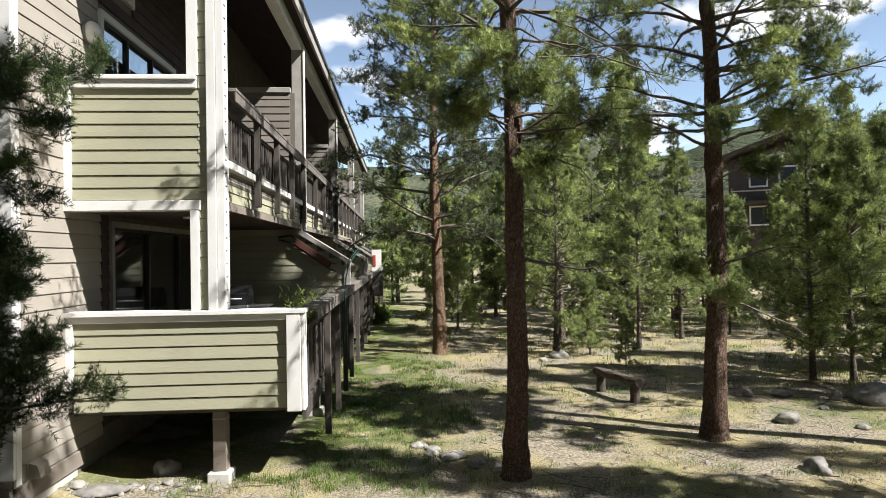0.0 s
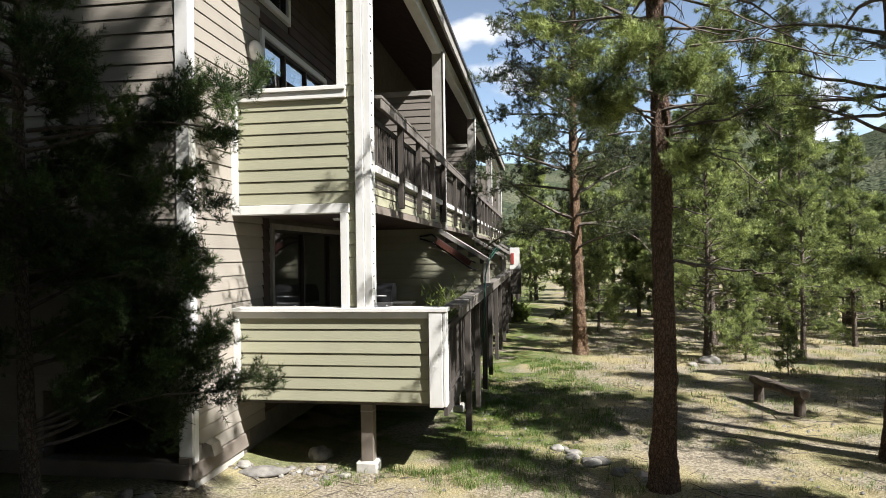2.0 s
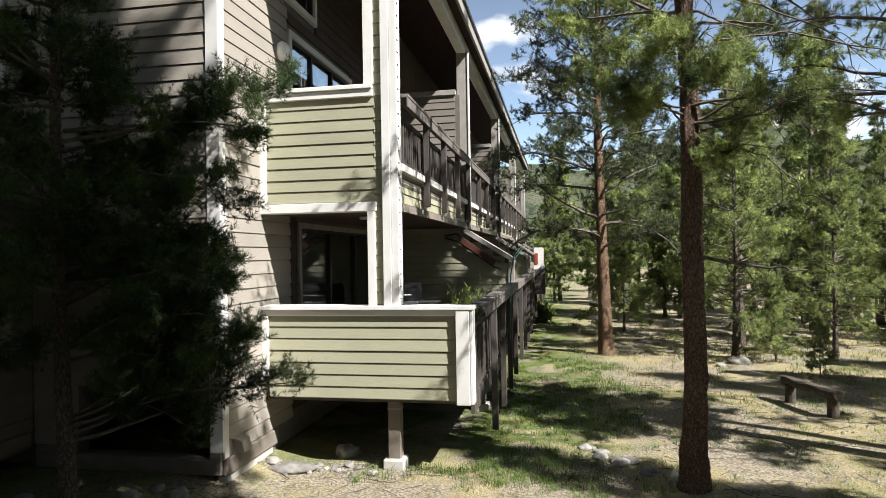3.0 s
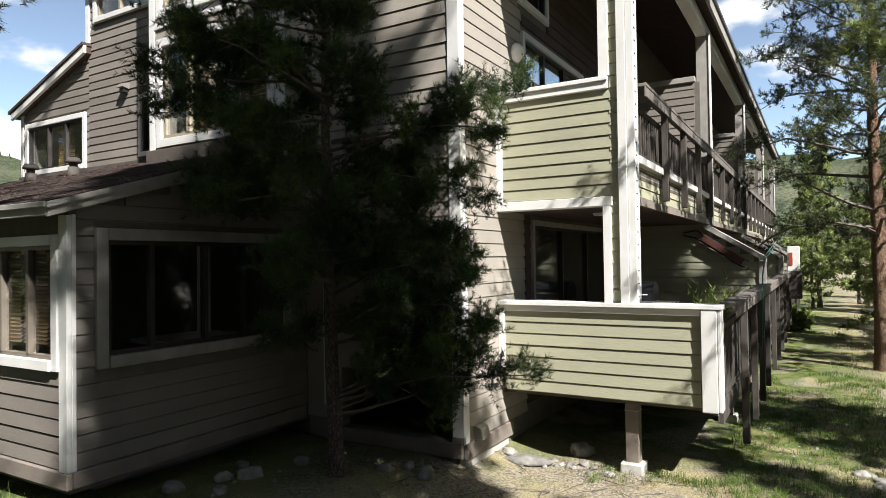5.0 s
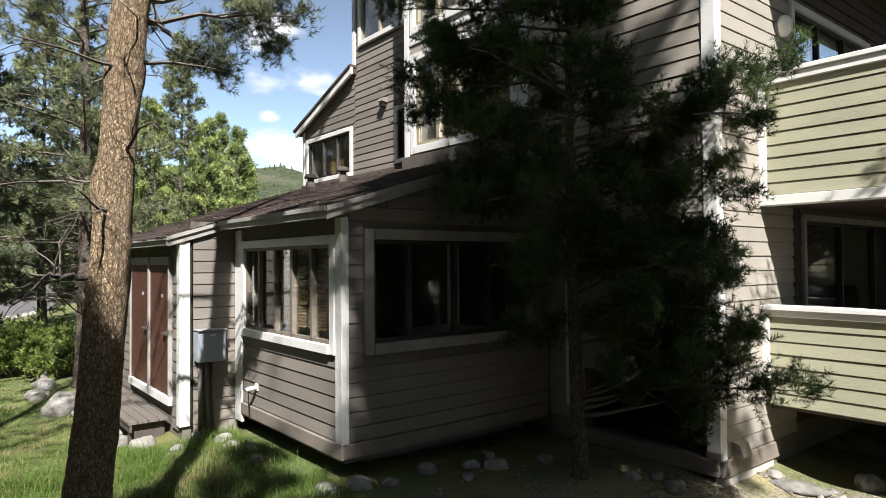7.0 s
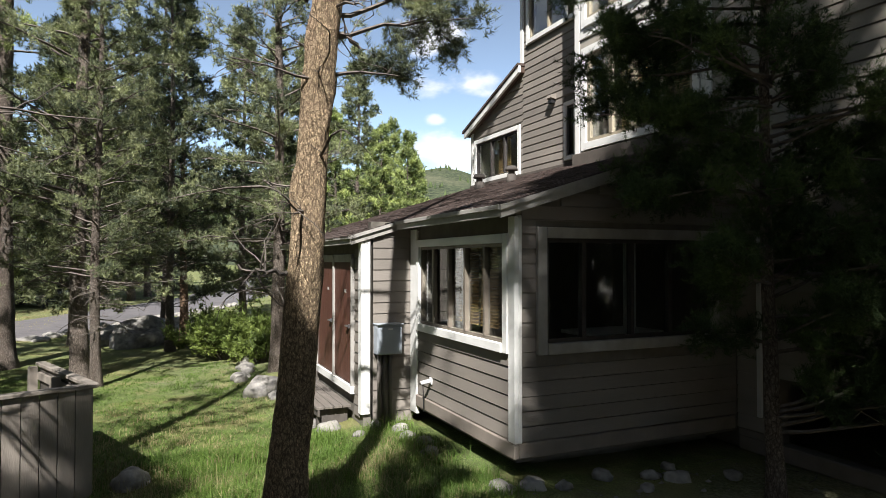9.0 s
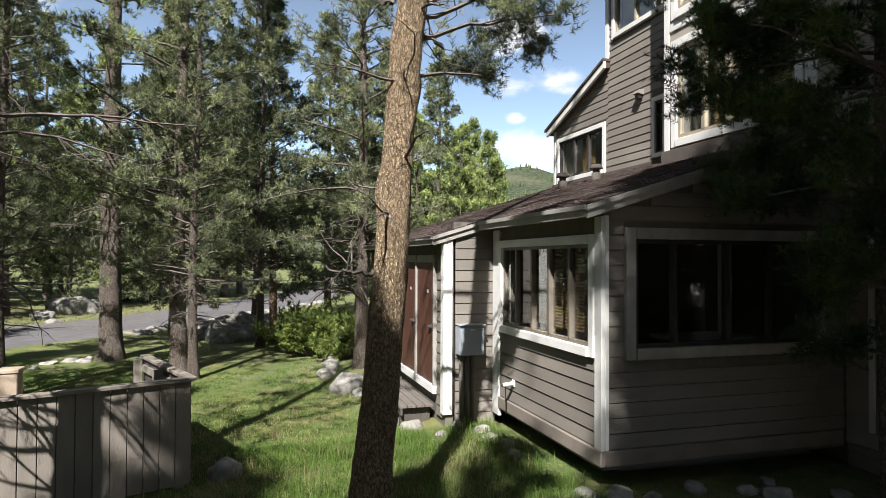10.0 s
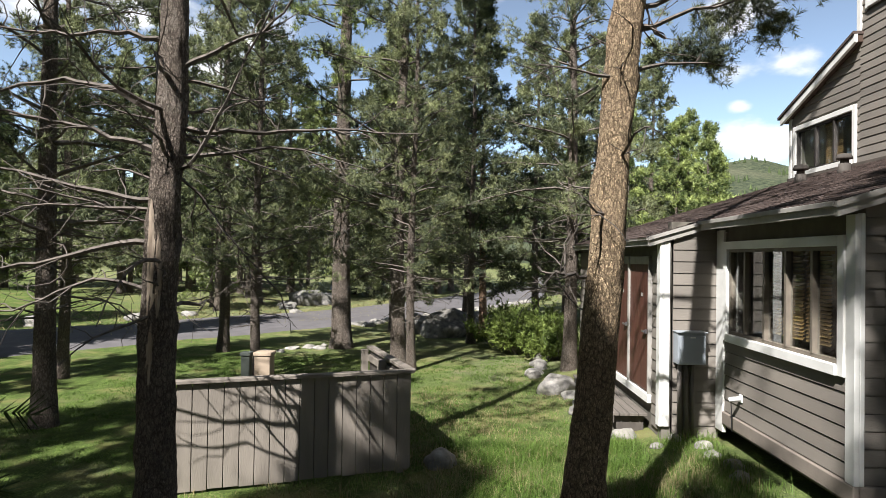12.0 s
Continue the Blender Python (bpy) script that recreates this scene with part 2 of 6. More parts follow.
BLACK = material("black_enamel", (0.02, 0.02, 0.022), rough=0.35, bump=0.05, spec=0.5)
RED_PAINT = material("faded_red_paint", (0.36, 0.05, 0.035), rough=0.6)
HOSE = material("green_garden_hose", (0.02, 0.085, 0.065), rough=0.5, bump=0.0)
CAR_PAINT = material("dark_car_paint", (0.02, 0.025, 0.03), rough=0.2, bump=0.0, spec=0.5)
BOLLARD_GREEN = material("grey_green_paint", (0.12, 0.135, 0.115), rough=0.7)
POST_PALE = material("pale_sawn_timber", (0.42, 0.33, 0.24), (0.3, 0.235, 0.17), scale=5, stretch_by=(1, 1, 0.3), rough=0.8)
DEAD_WOOD = material("bare_dead_wood", (0.46, 0.38, 0.29), (0.2, 0.15, 0.11), scale=9, stretch_by=(2, 2, 0.25), bump=0.6, rough=0.85, object_space=True)
# brown of the far house; behind the balconies it also stands in for shade
DARK_SIDING_AND_SHADE = material("dark_siding_and_recess_shade", (0.075, 0.055, 0.046), scale=3, bump=0.3, rough=0.8)
GLASS = glass_material("window_glass", (0.82, 0.86, 0.86))
LAMP_GLASS = material("frosted_lamp_globe", (0.82, 0.80, 0.74), rough=0.35, bump=0.0, spec=0.5)

BARK_ORANGE = bark_material("orange_pine_bark", (0.62, 0.40, 0.25), (0.07, 0.042, 0.03), (0.38, 0.29, 0.21), 26)
BARK_RED = bark_material("red_brown_pine_bark", (0.50, 0.33, 0.23), (0.045, 0.03, 0.024), (0.32, 0.25, 0.20), 30)
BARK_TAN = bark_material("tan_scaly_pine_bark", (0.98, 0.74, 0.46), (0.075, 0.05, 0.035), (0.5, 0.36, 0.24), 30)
BARK_GREY = bark_material("grey_pine_bark", (0.46, 0.38, 0.31), (0.06, 0.047, 0.038), (0.36, 0.32, 0.27), 28)
BRANCH = material("grey_branch_bark", (0.165, 0.14, 0.12), (0.07, 0.06, 0.05), scale=14, bump=0.4, rough=0.9, object_space=True)
NEEDLE_A = material("yellow_green_needles", (0.40, 0.46, 0.16), (0.08, 0.115, 0.042), scale=1.9, island=0.6, rough=0.5, bump=0, translucent=0.3, contrast=1.7, object_space=True)
NEEDLE_B = material("deep_green_needles", (0.275, 0.30, 0.145), (0.055, 0.07, 0.042), scale=1.7, island=0.6, rough=0.5, bump=0, translucent=0.28, contrast=1.8, object_space=True)
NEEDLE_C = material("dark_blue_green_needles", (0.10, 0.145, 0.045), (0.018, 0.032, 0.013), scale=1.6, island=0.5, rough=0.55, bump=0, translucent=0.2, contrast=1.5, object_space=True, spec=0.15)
NEEDLE_D = material("shaded_green_needles", (0.125, 0.15, 0.06), (0.026, 0.038, 0.02), scale=1.5, island=0.6, rough=0.5, bump=0, translucent=0.24, contrast=1.7, object_space=True)
NEEDLE_FAR = material("far_conifer_green", (0.085, 0.11, 0.045), (0.05, 0.068, 0.032), scale=0.05, island=0.4, rough=0.9, bump=0, spec=0.0)
GRASS = material("green_grass_blades", (0.145, 0.22, 0.045), (0.075, 0.135, 0.026), scale=0.9, island=0.35, rough=0.55, bump=0, translucent=0.35)
GRASS_DRY = material("straw_grass_blades", (0.36, 0.30, 0.16), (0.20, 0.19, 0.085), scale=0.8, island=0.3, rough=0.6, bump=0, translucent=0.3)
LEAF = material("shrub_leaves", (0.20, 0.25, 0.06), (0.085, 0.125, 0.03), scale=2, island=0.4, rough=0.5, bump=0, translucent=0.3)


def ground_material():
    m = bpy.data.materials.new("forest_floor")
    m.use_nodes = True
    n, l = m.node_tree.nodes, m.node_tree.links
    p = n["Principled BSDF"]
    p.inputs["Roughness"].default_value = 0.95
    p.inputs["Specular IOR Level"].default_value = 0.1
    pos = n.new("ShaderNodeNewGeometry").outputs["Position"]

    def noise_at(scale, detail=6):
        t = n.new("ShaderNodeTexNoise")
        t.inputs["Scale"].default_value, t.inputs["Detail"].default_value = scale, detail
        l.new(pos, t.inputs["Vector"])
        return t.outputs["Fac"]

    def between(v, lo, hi, to=(0, 1)):
        r = n.new("ShaderNodeMapRange")
        r.interpolation_type = "SMOOTHSTEP"
        r.inputs["From Min"].default_value, r.inputs["From Max"].default_value = lo, hi
        r.inputs["To Min"].default_value, r.inputs["To Max"].default_value = to
        l.new(v, r.inputs["Value"])
        return r.outputs[0]

    def blend(f, a, b):
        x = n.new("ShaderNodeMix")
        x.data_type = "RGBA"
        l.new(f, x.inputs["Factor"])
        for s, v in (("A", a), ("B", b)):
            if isinstance(v, tuple):
                x.inputs[s].default_value = (*v, 1)
            else:
                l.new(v, x.inputs[s])
        return x.outputs["Result"]

    def arith(op, a, b):
        q = n.new("ShaderNodeMath")
        q.operation = op
        for i, v in enumerate((a, b)):
            if isinstance(v, (int, float)):
                q.inputs[i].default_value = v
            else:
                l.new(v, q.inputs[i])
        return q.outputs[0]

    sep = n.new("ShaderNodeSeparateXYZ")
    l.new(pos, sep.inputs[0])
    soil = blend(between(noise_at(26, 9), 0.35, 0.65), (0.165, 0.14, 0.10), (0.36, 0.315, 0.23))
    soil = blend(between(noise_at(90, 3), 0.60, 0.72, (0, 0.7)), soil, (0.52, 0.46, 0.38))
    straw = blend(between(noise_at(60, 6), 0.35, 0.65), (0.21, 0.18, 0.09), (0.42, 0.36, 0.21))
    green = blend(between(noise_at(45, 7), 0.35, 0.65), (0.045, 0.08, 0.018), (0.16, 0.215, 0.055))
    green = blend(between(noise_at(5.5, 6), 0.40, 0.62), green, (0.075, 0.105, 0.028))
    green = blend(between(noise_at(1.3, 5), 0.50, 0.66, (0, 0.65)), green, (0.20, 0.185, 0.075))
    dry = blend(between(noise_at(0.7, 7), 0.46, 0.58), soil, straw)
    # the lawn lies towards the road, the open pine floor on the other side
    lawn_full = between(arith("ADD", sep.outputs["X"], arith("MULTIPLY", arith("SUBTRACT", noise_at(0.5, 4), 0.5), 5.0)), -3.2, -7.0)
    lawn = arith("MULTIPLY", lawn_full, between(arith("SUBTRACT", sep.outputs["X"], arith("MULTIPLY", sep.outputs["Y"], 1.15)), -18.0, -9.0, (0.75, 1)))
    patch = between(noise_at(0.45, 6), 0.54, 0.66, (0, 0.6))
    cover = arith("MAXIMUM", arith("MULTIPLY", lawn, between(noise_at(0.8, 5), 0.30, 0.5, (0.8, 1))), patch)
    near_deck = arith("MULTIPLY", between(sep.outputs["X"], 1.6, -0.6), between(sep.outputs["Y"], 7.5, 9.5))
    cover = arith("MAXIMUM", cover, arith("MULTIPLY", near_deck, between(noise_at(1.3, 5), 0.36, 0.55)))
    l.new(blend(cover, dry, green), p.inputs["Base Color"])
    bn = n.new("ShaderNodeBump")
    bn.inputs["Strength"].default_value, bn.inputs["Distance"].default_value = 0.8, 0.05
    l.new(arith("ADD", noise_at(24, 8), arith("MULTIPLY", noise_at(120, 4), 0.4)), bn.inputs["Height"])
    l.new(bn.outputs[0], p.inputs["Normal"])
    return m


GROUND = ground_material()
HILL = material("distant_wooded_hillside", (0.09, 0.102, 0.06), (0.042, 0.053, 0.036), scale=0.3, detail=9, contrast=1.5, rough=1, bump=0.8, bump_scale=0.25, dist=6, stain=(0.17, 0.165, 0.11), stain_scale=0.013, stain_amount=0.4, spec=0.0)

# ---------------------------------------------------------------- building blocks
def box(bm, x0, y0, z0, x1, y1, z1, bevel=0.0):
    m = Matrix.Translation(((x0 + x1) / 2, (y0 + y1) / 2, (z0 + z1) / 2)) @ Matrix.Diagonal((abs(x1 - x0), abs(y1 - y0), abs(z1 - z0), 1))
    made = bmesh.ops.create_cube(bm, size=1, matrix=m)
    if bevel:
        edges = {e for v in made["verts"] for e in v.link_edges}
        bmesh.ops.bevel(bm, geom=list(edges), offset=bevel, segments=1, affect="EDGES", profile=0.5)


def prism(bm, outline, a, b, axis):
    """A flat outline of two coordinates, drawn out from a to b along axis x or y (the outline is then y, z or x, z)."""
    rows = []
    for q in (a, b):
        rows.append([bm.verts.new((q, u, v) if axis == "x" else (u, q, v)) for u, v in outline])
    k = len(outline)
    for i in range(k):
        bm.faces.new((rows[0][i], rows[0][(i + 1) % k], rows[1][(i + 1) % k], rows[1][i]))
    bm.faces.new(rows[0][::-1])
    bm.faces.new(rows[1])
    bmesh.ops.recalc_face_normals(bm, faces=bm.faces)


def tube(bm, points, radii, sides=8):
    rings = []
    for i, p in enumerate(points):
        p = Vector(p)
        d = (Vector(points[min(i + 1, len(points) - 1)]) - Vector(points[max(i - 1, 0)])).normalized()
        s = d.cross(Vector((0, 0, 1)) if abs(d.z) < 0.9 else Vector((1, 0, 0))).normalized()
        u = s.cross(d)
        rings.append([bm.verts.new(p + (s * math.cos(a) + u * math.sin(a)) * radii[i]) for a in (2 * math.pi * k / sides for k in range(sides))])
    for r0, r1 in zip(rings, rings[1:]):
        for k in range(sides):
            bm.faces.new((r0[k], r0[(k + 1) % sides], r1[(k + 1) % sides], r1[k]))
    bm.faces.new(rings[0][::-1])
    bm.faces.new(rings[-1])
    bmesh.ops.recalc_face_normals(bm, faces=bm.faces)


def mesh_of(name, bm, mat, smooth=False):
    me = bpy.data.meshes.new(name)
    bm.to_mesh(me)
    bm.free()
    me.materials.append(mat)
    if smooth:
        me.shade_smooth()
    return me


def part(name, bm, mat, parent, label="", smooth=False):
    ob = new(name, mesh_of(name, bm, mat, smooth))
    ob.parent = parent
    return tagged(ob, label)


def one(name, mat, parent, *boxes, bevel=0.0, label=""):
    bm = bmesh.new()
    for b in boxes:
        box(bm, *b, bevel=bevel)
    return part(name, bm, mat, parent, label)


def thing(name, label, category, group="", kind=""):
    return tagged(new(name), label, category, group, kind)


def solo(name, bm, mat, label, category, group="", kind="", smooth=False):
    return tagged(new(name, mesh_of(name, bm, mat, smooth)), label, category, group, kind)


def soup(name, verts, mat, parent=None, corners=3):
    """A mesh of loose triangles or quads from an array of corners."""
    verts = np.asarray(verts, dtype=np.float32).reshape(-1, 3)
    count = len(verts) // corners
    me = bpy.data.meshes.new(name)
    me.vertices.add(len(verts))
    me.vertices.foreach_set("co", verts.ravel())
    me.loops.add(len(verts))
    me.loops.foreach_set("vertex_index", np.arange(len(verts), dtype=np.int32))
    me.polygons.add(count)
    me.polygons.foreach_set("loop_start", np.arange(0, len(verts), corners, dtype=np.int32))
    me.update(calc_edges=True)
    me.materials.append(mat)
    ob = new(name, me)
    ob.parent = parent
    return ob


# ---- walls with lapped boards
BOARDS = {}


def board_mesh(length, h, mat):
    key = (round(length, 2), round(h, 3), mat.name)
    if key not in BOARDS:
        bm = bmesh.new()
        half = key[0] / 2
        prism(bm, [(0, 0), (0.004, 0), (0.004, 0.012), (0.030, 0.014), (0.030, 0.02), (0.018, h), (0, h)], -half, half, "x")
        BOARDS[key] = mesh_of("board", bm, mat)
    return BOARDS[key]


def cut(spans, a, b):
    out = []
    for s, e in spans:
        if b <= s or a >= e:
            out.append((s, e))
        else:
            if a - s > 0.03:
                out.append((s, a))
            if e - b > 0.03:
                out.append((b, e))
    return out


def siding(parent, mat, facing, plane, a0, a1, z0, z1, h, holes=(), top=None):
    """Lapped boards on a wall. facing: "-y" (a is x) or "+x" (a is y)."""
    rows = max(1, round((z1 - z0) / h))
    h = (z1 - z0) / rows
    for i in range(rows):
        lo, hi = z0 + i * h, z0 + (i + 1) * h
        spans = [(a0, a1)]
        if top:
            inside = [a0 + (a1 - a0) * k / 200 for k in range(201) if top(a0 + (a1 - a0) * k / 200) >= hi - 0.02]
            if not inside:
                continue
            spans = [(min(inside), max(inside))]
        for b0, b1, c0, c1 in holes:
            if hi > c0 + 0.02 and lo < c1 - 0.02:
                spans = cut(spans, b0, b1)
        for s, e in spans:
            ob = new("board", board_mesh(e - s, h, mat))
            ob.parent = parent
            jig = random.uniform(-0.0025, 0.0025)
            if facing == "-y":
                ob.matrix_local = pose((s + e) / 2, plane - random.uniform(0, 0.003), lo + jig, 0, 0, 180)
            else:
                ob.matrix_local = pose(plane + random.uniform(0, 0.003), (s + e) / 2, lo + jig, 0, 0, -90)


def wall_core(name, facing, plane, a0, a1, z0, z1, holes=(), thick=0.16, mat=None, label="sheathed timber wall under lapped boards", top=None):
    """The body of a wall, with its openings, behind its boards."""
    bm = bmesh.new()
    xs = sorted({a0, a1, *(h[0] for h in holes), *(h[1] for h in holes)})
    xs = [x for x in xs if a0 <= x <= a1]
    for s, e in zip(xs, xs[1:]):
        spans = [(z0, z1)]
        for b0, b1, c0, c1 in holes:
            if b0 < (s + e) / 2 < b1:
                spans = cut(spans, c0, c1)
        for lo, hi in spans:
            if facing == "-y":
                if top:
                    prism(bm, [(s, lo), (e, lo), (e, min(hi, top(e))), (s, min(hi, top(s)))], plane, plane + thick, "y")
                else:
                    box(bm, s, plane, lo, e, plane + thick, hi)
            else:
                box(bm, plane - thick, s, lo, plane, e, hi)
    return solo(name, bm, mat or WALL_CORE, label, "wall", kind="structure")


COUNT = {"window": 0, "door": 0}


def window(facing, plane, a0, a1, z0, z1, mullions=(), trim=0.1, sash=None, trim_mat=None, sash_w=0.045, blinds=(), label="white-trimmed timber window in lapped siding", sill_extra=0.02):
    """A window in a wall: casing, sill, sash bars, panes; opening a0..a1 x z0..z1."""
    COUNT["window"] += 1
    w = thing("window_%d" % COUNT["window"], label, "window", kind="structure")
    sash, trim_mat = sash or FRAME_DARK, trim_mat or TRIM

    def at(b):
        u0, d0, c0, u1, d1, c1 = b
        if facing == "-y":
            return (u0, plane - d1, c0, u1, plane - d0, c1)
        return (plane + d0, u0, c0, plane + d1, u1, c1)

    t = trim
    one("casing", trim_mat, w, at((a0 - t, 0.0, z0 - t, a0, 0.05, z1 + t)), bevel=0.004)
    one("casing", trim_mat, w, at((a1, 0.0, z0 - t, a1 + t, 0.05, z1 + t)), bevel=0.004)
    one("casing", trim_mat, w, at((a0, 0.0, z1, a1, 0.053, z1 + t)), bevel=0.004)
    one("window_sill", trim_mat, w, at((a0, 0.0, z0 - t, a1, 0.053 + sill_extra, z0)), bevel=0.004)
    f = sash_w
    one("window_frame", sash, w, at((a0, -0.06, z0, a0 + f, 0.01, z1)), at((a1 - f, -0.06, z0, a1, 0.01, z1)),
        at((a0 + f, -0.06, z1 - f, a1 - f, 0.01, z1)), at((a0 + f, -0.06, z0, a1 - f, 0.01, z0 + f)))
    stops = [a0 + f, *mullions, a1 - f]
    for m in mullions:
        one("mullion", sash, w, at((m - f * 0.55, -0.055, z0 + f, m + f * 0.55, 0.022, z1 - f)))
    for s, e in zip(stops, stops[1:]):
        pane = one("pane", GLASS, w, at((s, -0.034, z0 + f, e, -0.028, z1 - f)))
        pane.visible_shadow = False
    for i in blinds:
        s, e = stops[i] + 0.03, stops[i + 1] - 0.03
        b = thing("window_blind", "amber wooden slat blind hanging behind glass", "blind", group="window blinds")
        bm = bmesh.new()
        z = z0 + 0.1
        while z < z1 - 0.08:
            quad = [at((s, -0.19, z, e, -0.19, z)), at((s, -0.215, z + 0.03, e, -0.215, z + 0.03))]
            (ax, ay, az, bx, by, bz), (cx, cy, cz, dx, dy, dz) = quad
            bm.faces.new([bm.verts.new(v) for v in ((ax, ay, az), (bx, by, az), (dx, dy, cz), (cx, cy, cz))])
            z += 0.040
        slats = part("slats", bm, BLIND, b)
        one("head_rail", BLIND, b, at((s, -0.23, z1 - 0.07, e, -0.175, z1 - 0.02)))
    return w


def lumps(seed, size, rough=0.25, flat=0.7, cuts=2):
    """A weathered boulder."""
    bm = bmesh.new()
    bmesh.ops.create_icosphere(bm, subdivisions=cuts + 1, radius=1)
    off = Vector((seed * 3.1, seed * 1.7, seed * 0.3))
    for v in bm.verts:
        d = 1 + rough * 1.6 * noise.noise(v.co * 1.1 + off) + rough * 0.6 * noise.noise(v.co * 3.0 + off)
        v.co = Vector((v.co.x * size[0], v.co.y * size[1], v.co.z * size[2] * flat)) * d
    return bm


def rise(x, y):
    """Height of the ground."""
    def ease(v, a, b):
        q = min(1, max(0, (v - a) / (b - a)))
        return q * q * (3 - 2 * q)
    bank = 0.24 * ease(x, -3.2, -4.6) * ease(y, 1.2, 3.0) * (1 - ease(x, -14, -20) )
    h = 0.05 * noise.noise(Vector((x * 0.35, y * 0.35, 0))) + 0.02 * noise.noise(Vector((x * 1.6, y * 1.6, 5)))
    far = math.hypot(x, y)
    return bank + h + 0.25 * ease(far, 14, 40) * noise.noise(Vector((x * 0.05, y * 0.05, 9))) + 0.9 * ease(far, 45, 110)

# ---------------------------------------------------------------- pines
def needles(rng, base, along, length, spread, count, width):
    """Loose needle triangles: count on each twig that starts at base and runs along."""
    n = len(base)
    base, along = np.repeat(base, count, 0), np.repeat(along, count, 0)
    s = rng.random((n * count, 1))
    size = np.linalg.norm(along, axis=1, keepdims=True) + 1e-9
    d = along / size
    r = rng.normal(size=(n * count, 3))
    r -= d * (r * d).sum(1, keepdims=True)
    r /= np.linalg.norm(r, axis=1, keepdims=True) + 1e-9
    way = d * (0.25 + 0.75 * s) + r * spread
    way /= np.linalg.norm(way, axis=1, keepdims=True)
    way[:, 2] += 0.12
    root = base + along * s
    tip = root + way * length * (0.7 + 0.6 * rng.random((n * count, 1)))
    side = np.cross(way, rng.normal(size=(n * count, 3)))
    side *= width / 2 / (np.linalg.norm(side, axis=1, keepdims=True) + 1e-9)
    return np.stack([root - side, root + side, tip], 1)


def limb(rng, start, way, length, rise_by, droop, steps=6, wander=0.12):
    pts, p, d = [np.array(start)], np.array(start, float), np.array(way, float)
    for i in range(steps):
        d = d + rng.normal(size=3) * wander
        d[2] += rise_by - droop * (i / steps)
        d /= np.linalg.norm(d)
        p = p + d * length / steps
        pts.append(p.copy())
    return np.array(pts)


def tubes(paths, sides=5):
    """Tapered tubes along many paths, as one set of quads."""
    out = []
    for pts, r0, r1 in paths:
        k = len(pts)
        t = np.gradient(pts, axis=0)
        t /= np.linalg.norm(t, axis=1, keepdims=True) + 1e-9
        ref = np.where(np.abs(t[:, 2:3]) < 0.9, np.array([[0, 0, 1.0]]), np.array([[1.0, 0, 0]]))
        s = np.cross(t, ref)
        s /= np.linalg.norm(s, axis=1, keepdims=True) + 1e-9
        u = np.cross(s, t)
        r = np.linspace(r0, r1, k)[:, None]
        a = np.arange(sides) * 2 * np.pi / sides
        ring = pts[:, None] + r[:, None] * (s[:, None] * np.cos(a)[None, :, None] + u[:, None] * np.sin(a)[None, :, None])
        nxt = np.roll(ring, -1, axis=1)
        out.append(np.stack([ring[:-1], nxt[:-1], nxt[1:], ring[1:]], 2).reshape(-1, 3))
    return np.concatenate(out)


def trunk_mesh(name, rng, height, r0, lean, bark, rows=46, sides=22, flare=0.32, top=0.12, knots=0.0):
    """A slightly wavering tapered bole with knots, as a closed grid."""
    verts, faces = [], []
    off = rng.random(3) * 50
    for i in range(rows + 1):
        f = i / rows
        z = height * f ** 1.25 - 0.25 * (1 - f) ** 8
        r = r0 * ((1 - f) * (1 - top) + top) * (1 + flare * math.exp(-max(z, 0) * 3.2))
        cx, cy = lean[0] * z + 0.05 * math.sin(z * 0.5 + off[0]), lean[1] * z + 0.05 * math.sin(z * 0.43 + off[1])
        cx += knots * 0.010 * math.sin(z * 2.1 + off[2])
        cy += knots * 0.010 * math.sin(z * 1.7 + off[0])
        for k in range(sides):
            a = 2 * math.pi * k / sides
            q = Vector((math.cos(a) * 1.3, math.sin(a) * 1.3, z * 1.1)) + Vector(off)
            b = 1 + 0.10 * noise.noise(q) + 0.07 * noise.noise(q * 3.3) + knots * (0.05 * noise.noise(q * 9) + 0.55 * max(0.0, noise.noise(Vector((q.x, q.y, q.z * 1.6)) * 1.7) - 0.24))
            verts.append((cx + math.cos(a) * r * b, cy + math.sin(a) * r * b, z))
    for i in range(rows):
        for k in range(sides):
            a, b = i * sides + k, i * sides + (k + 1) % sides
            faces.append((a, b, b + sides, a + sides))
    me = bpy.data.meshes.new(name)
    me.from_pydata(verts, [], faces)
    me.materials.append(bark)
    me.shade_smooth()
    return me


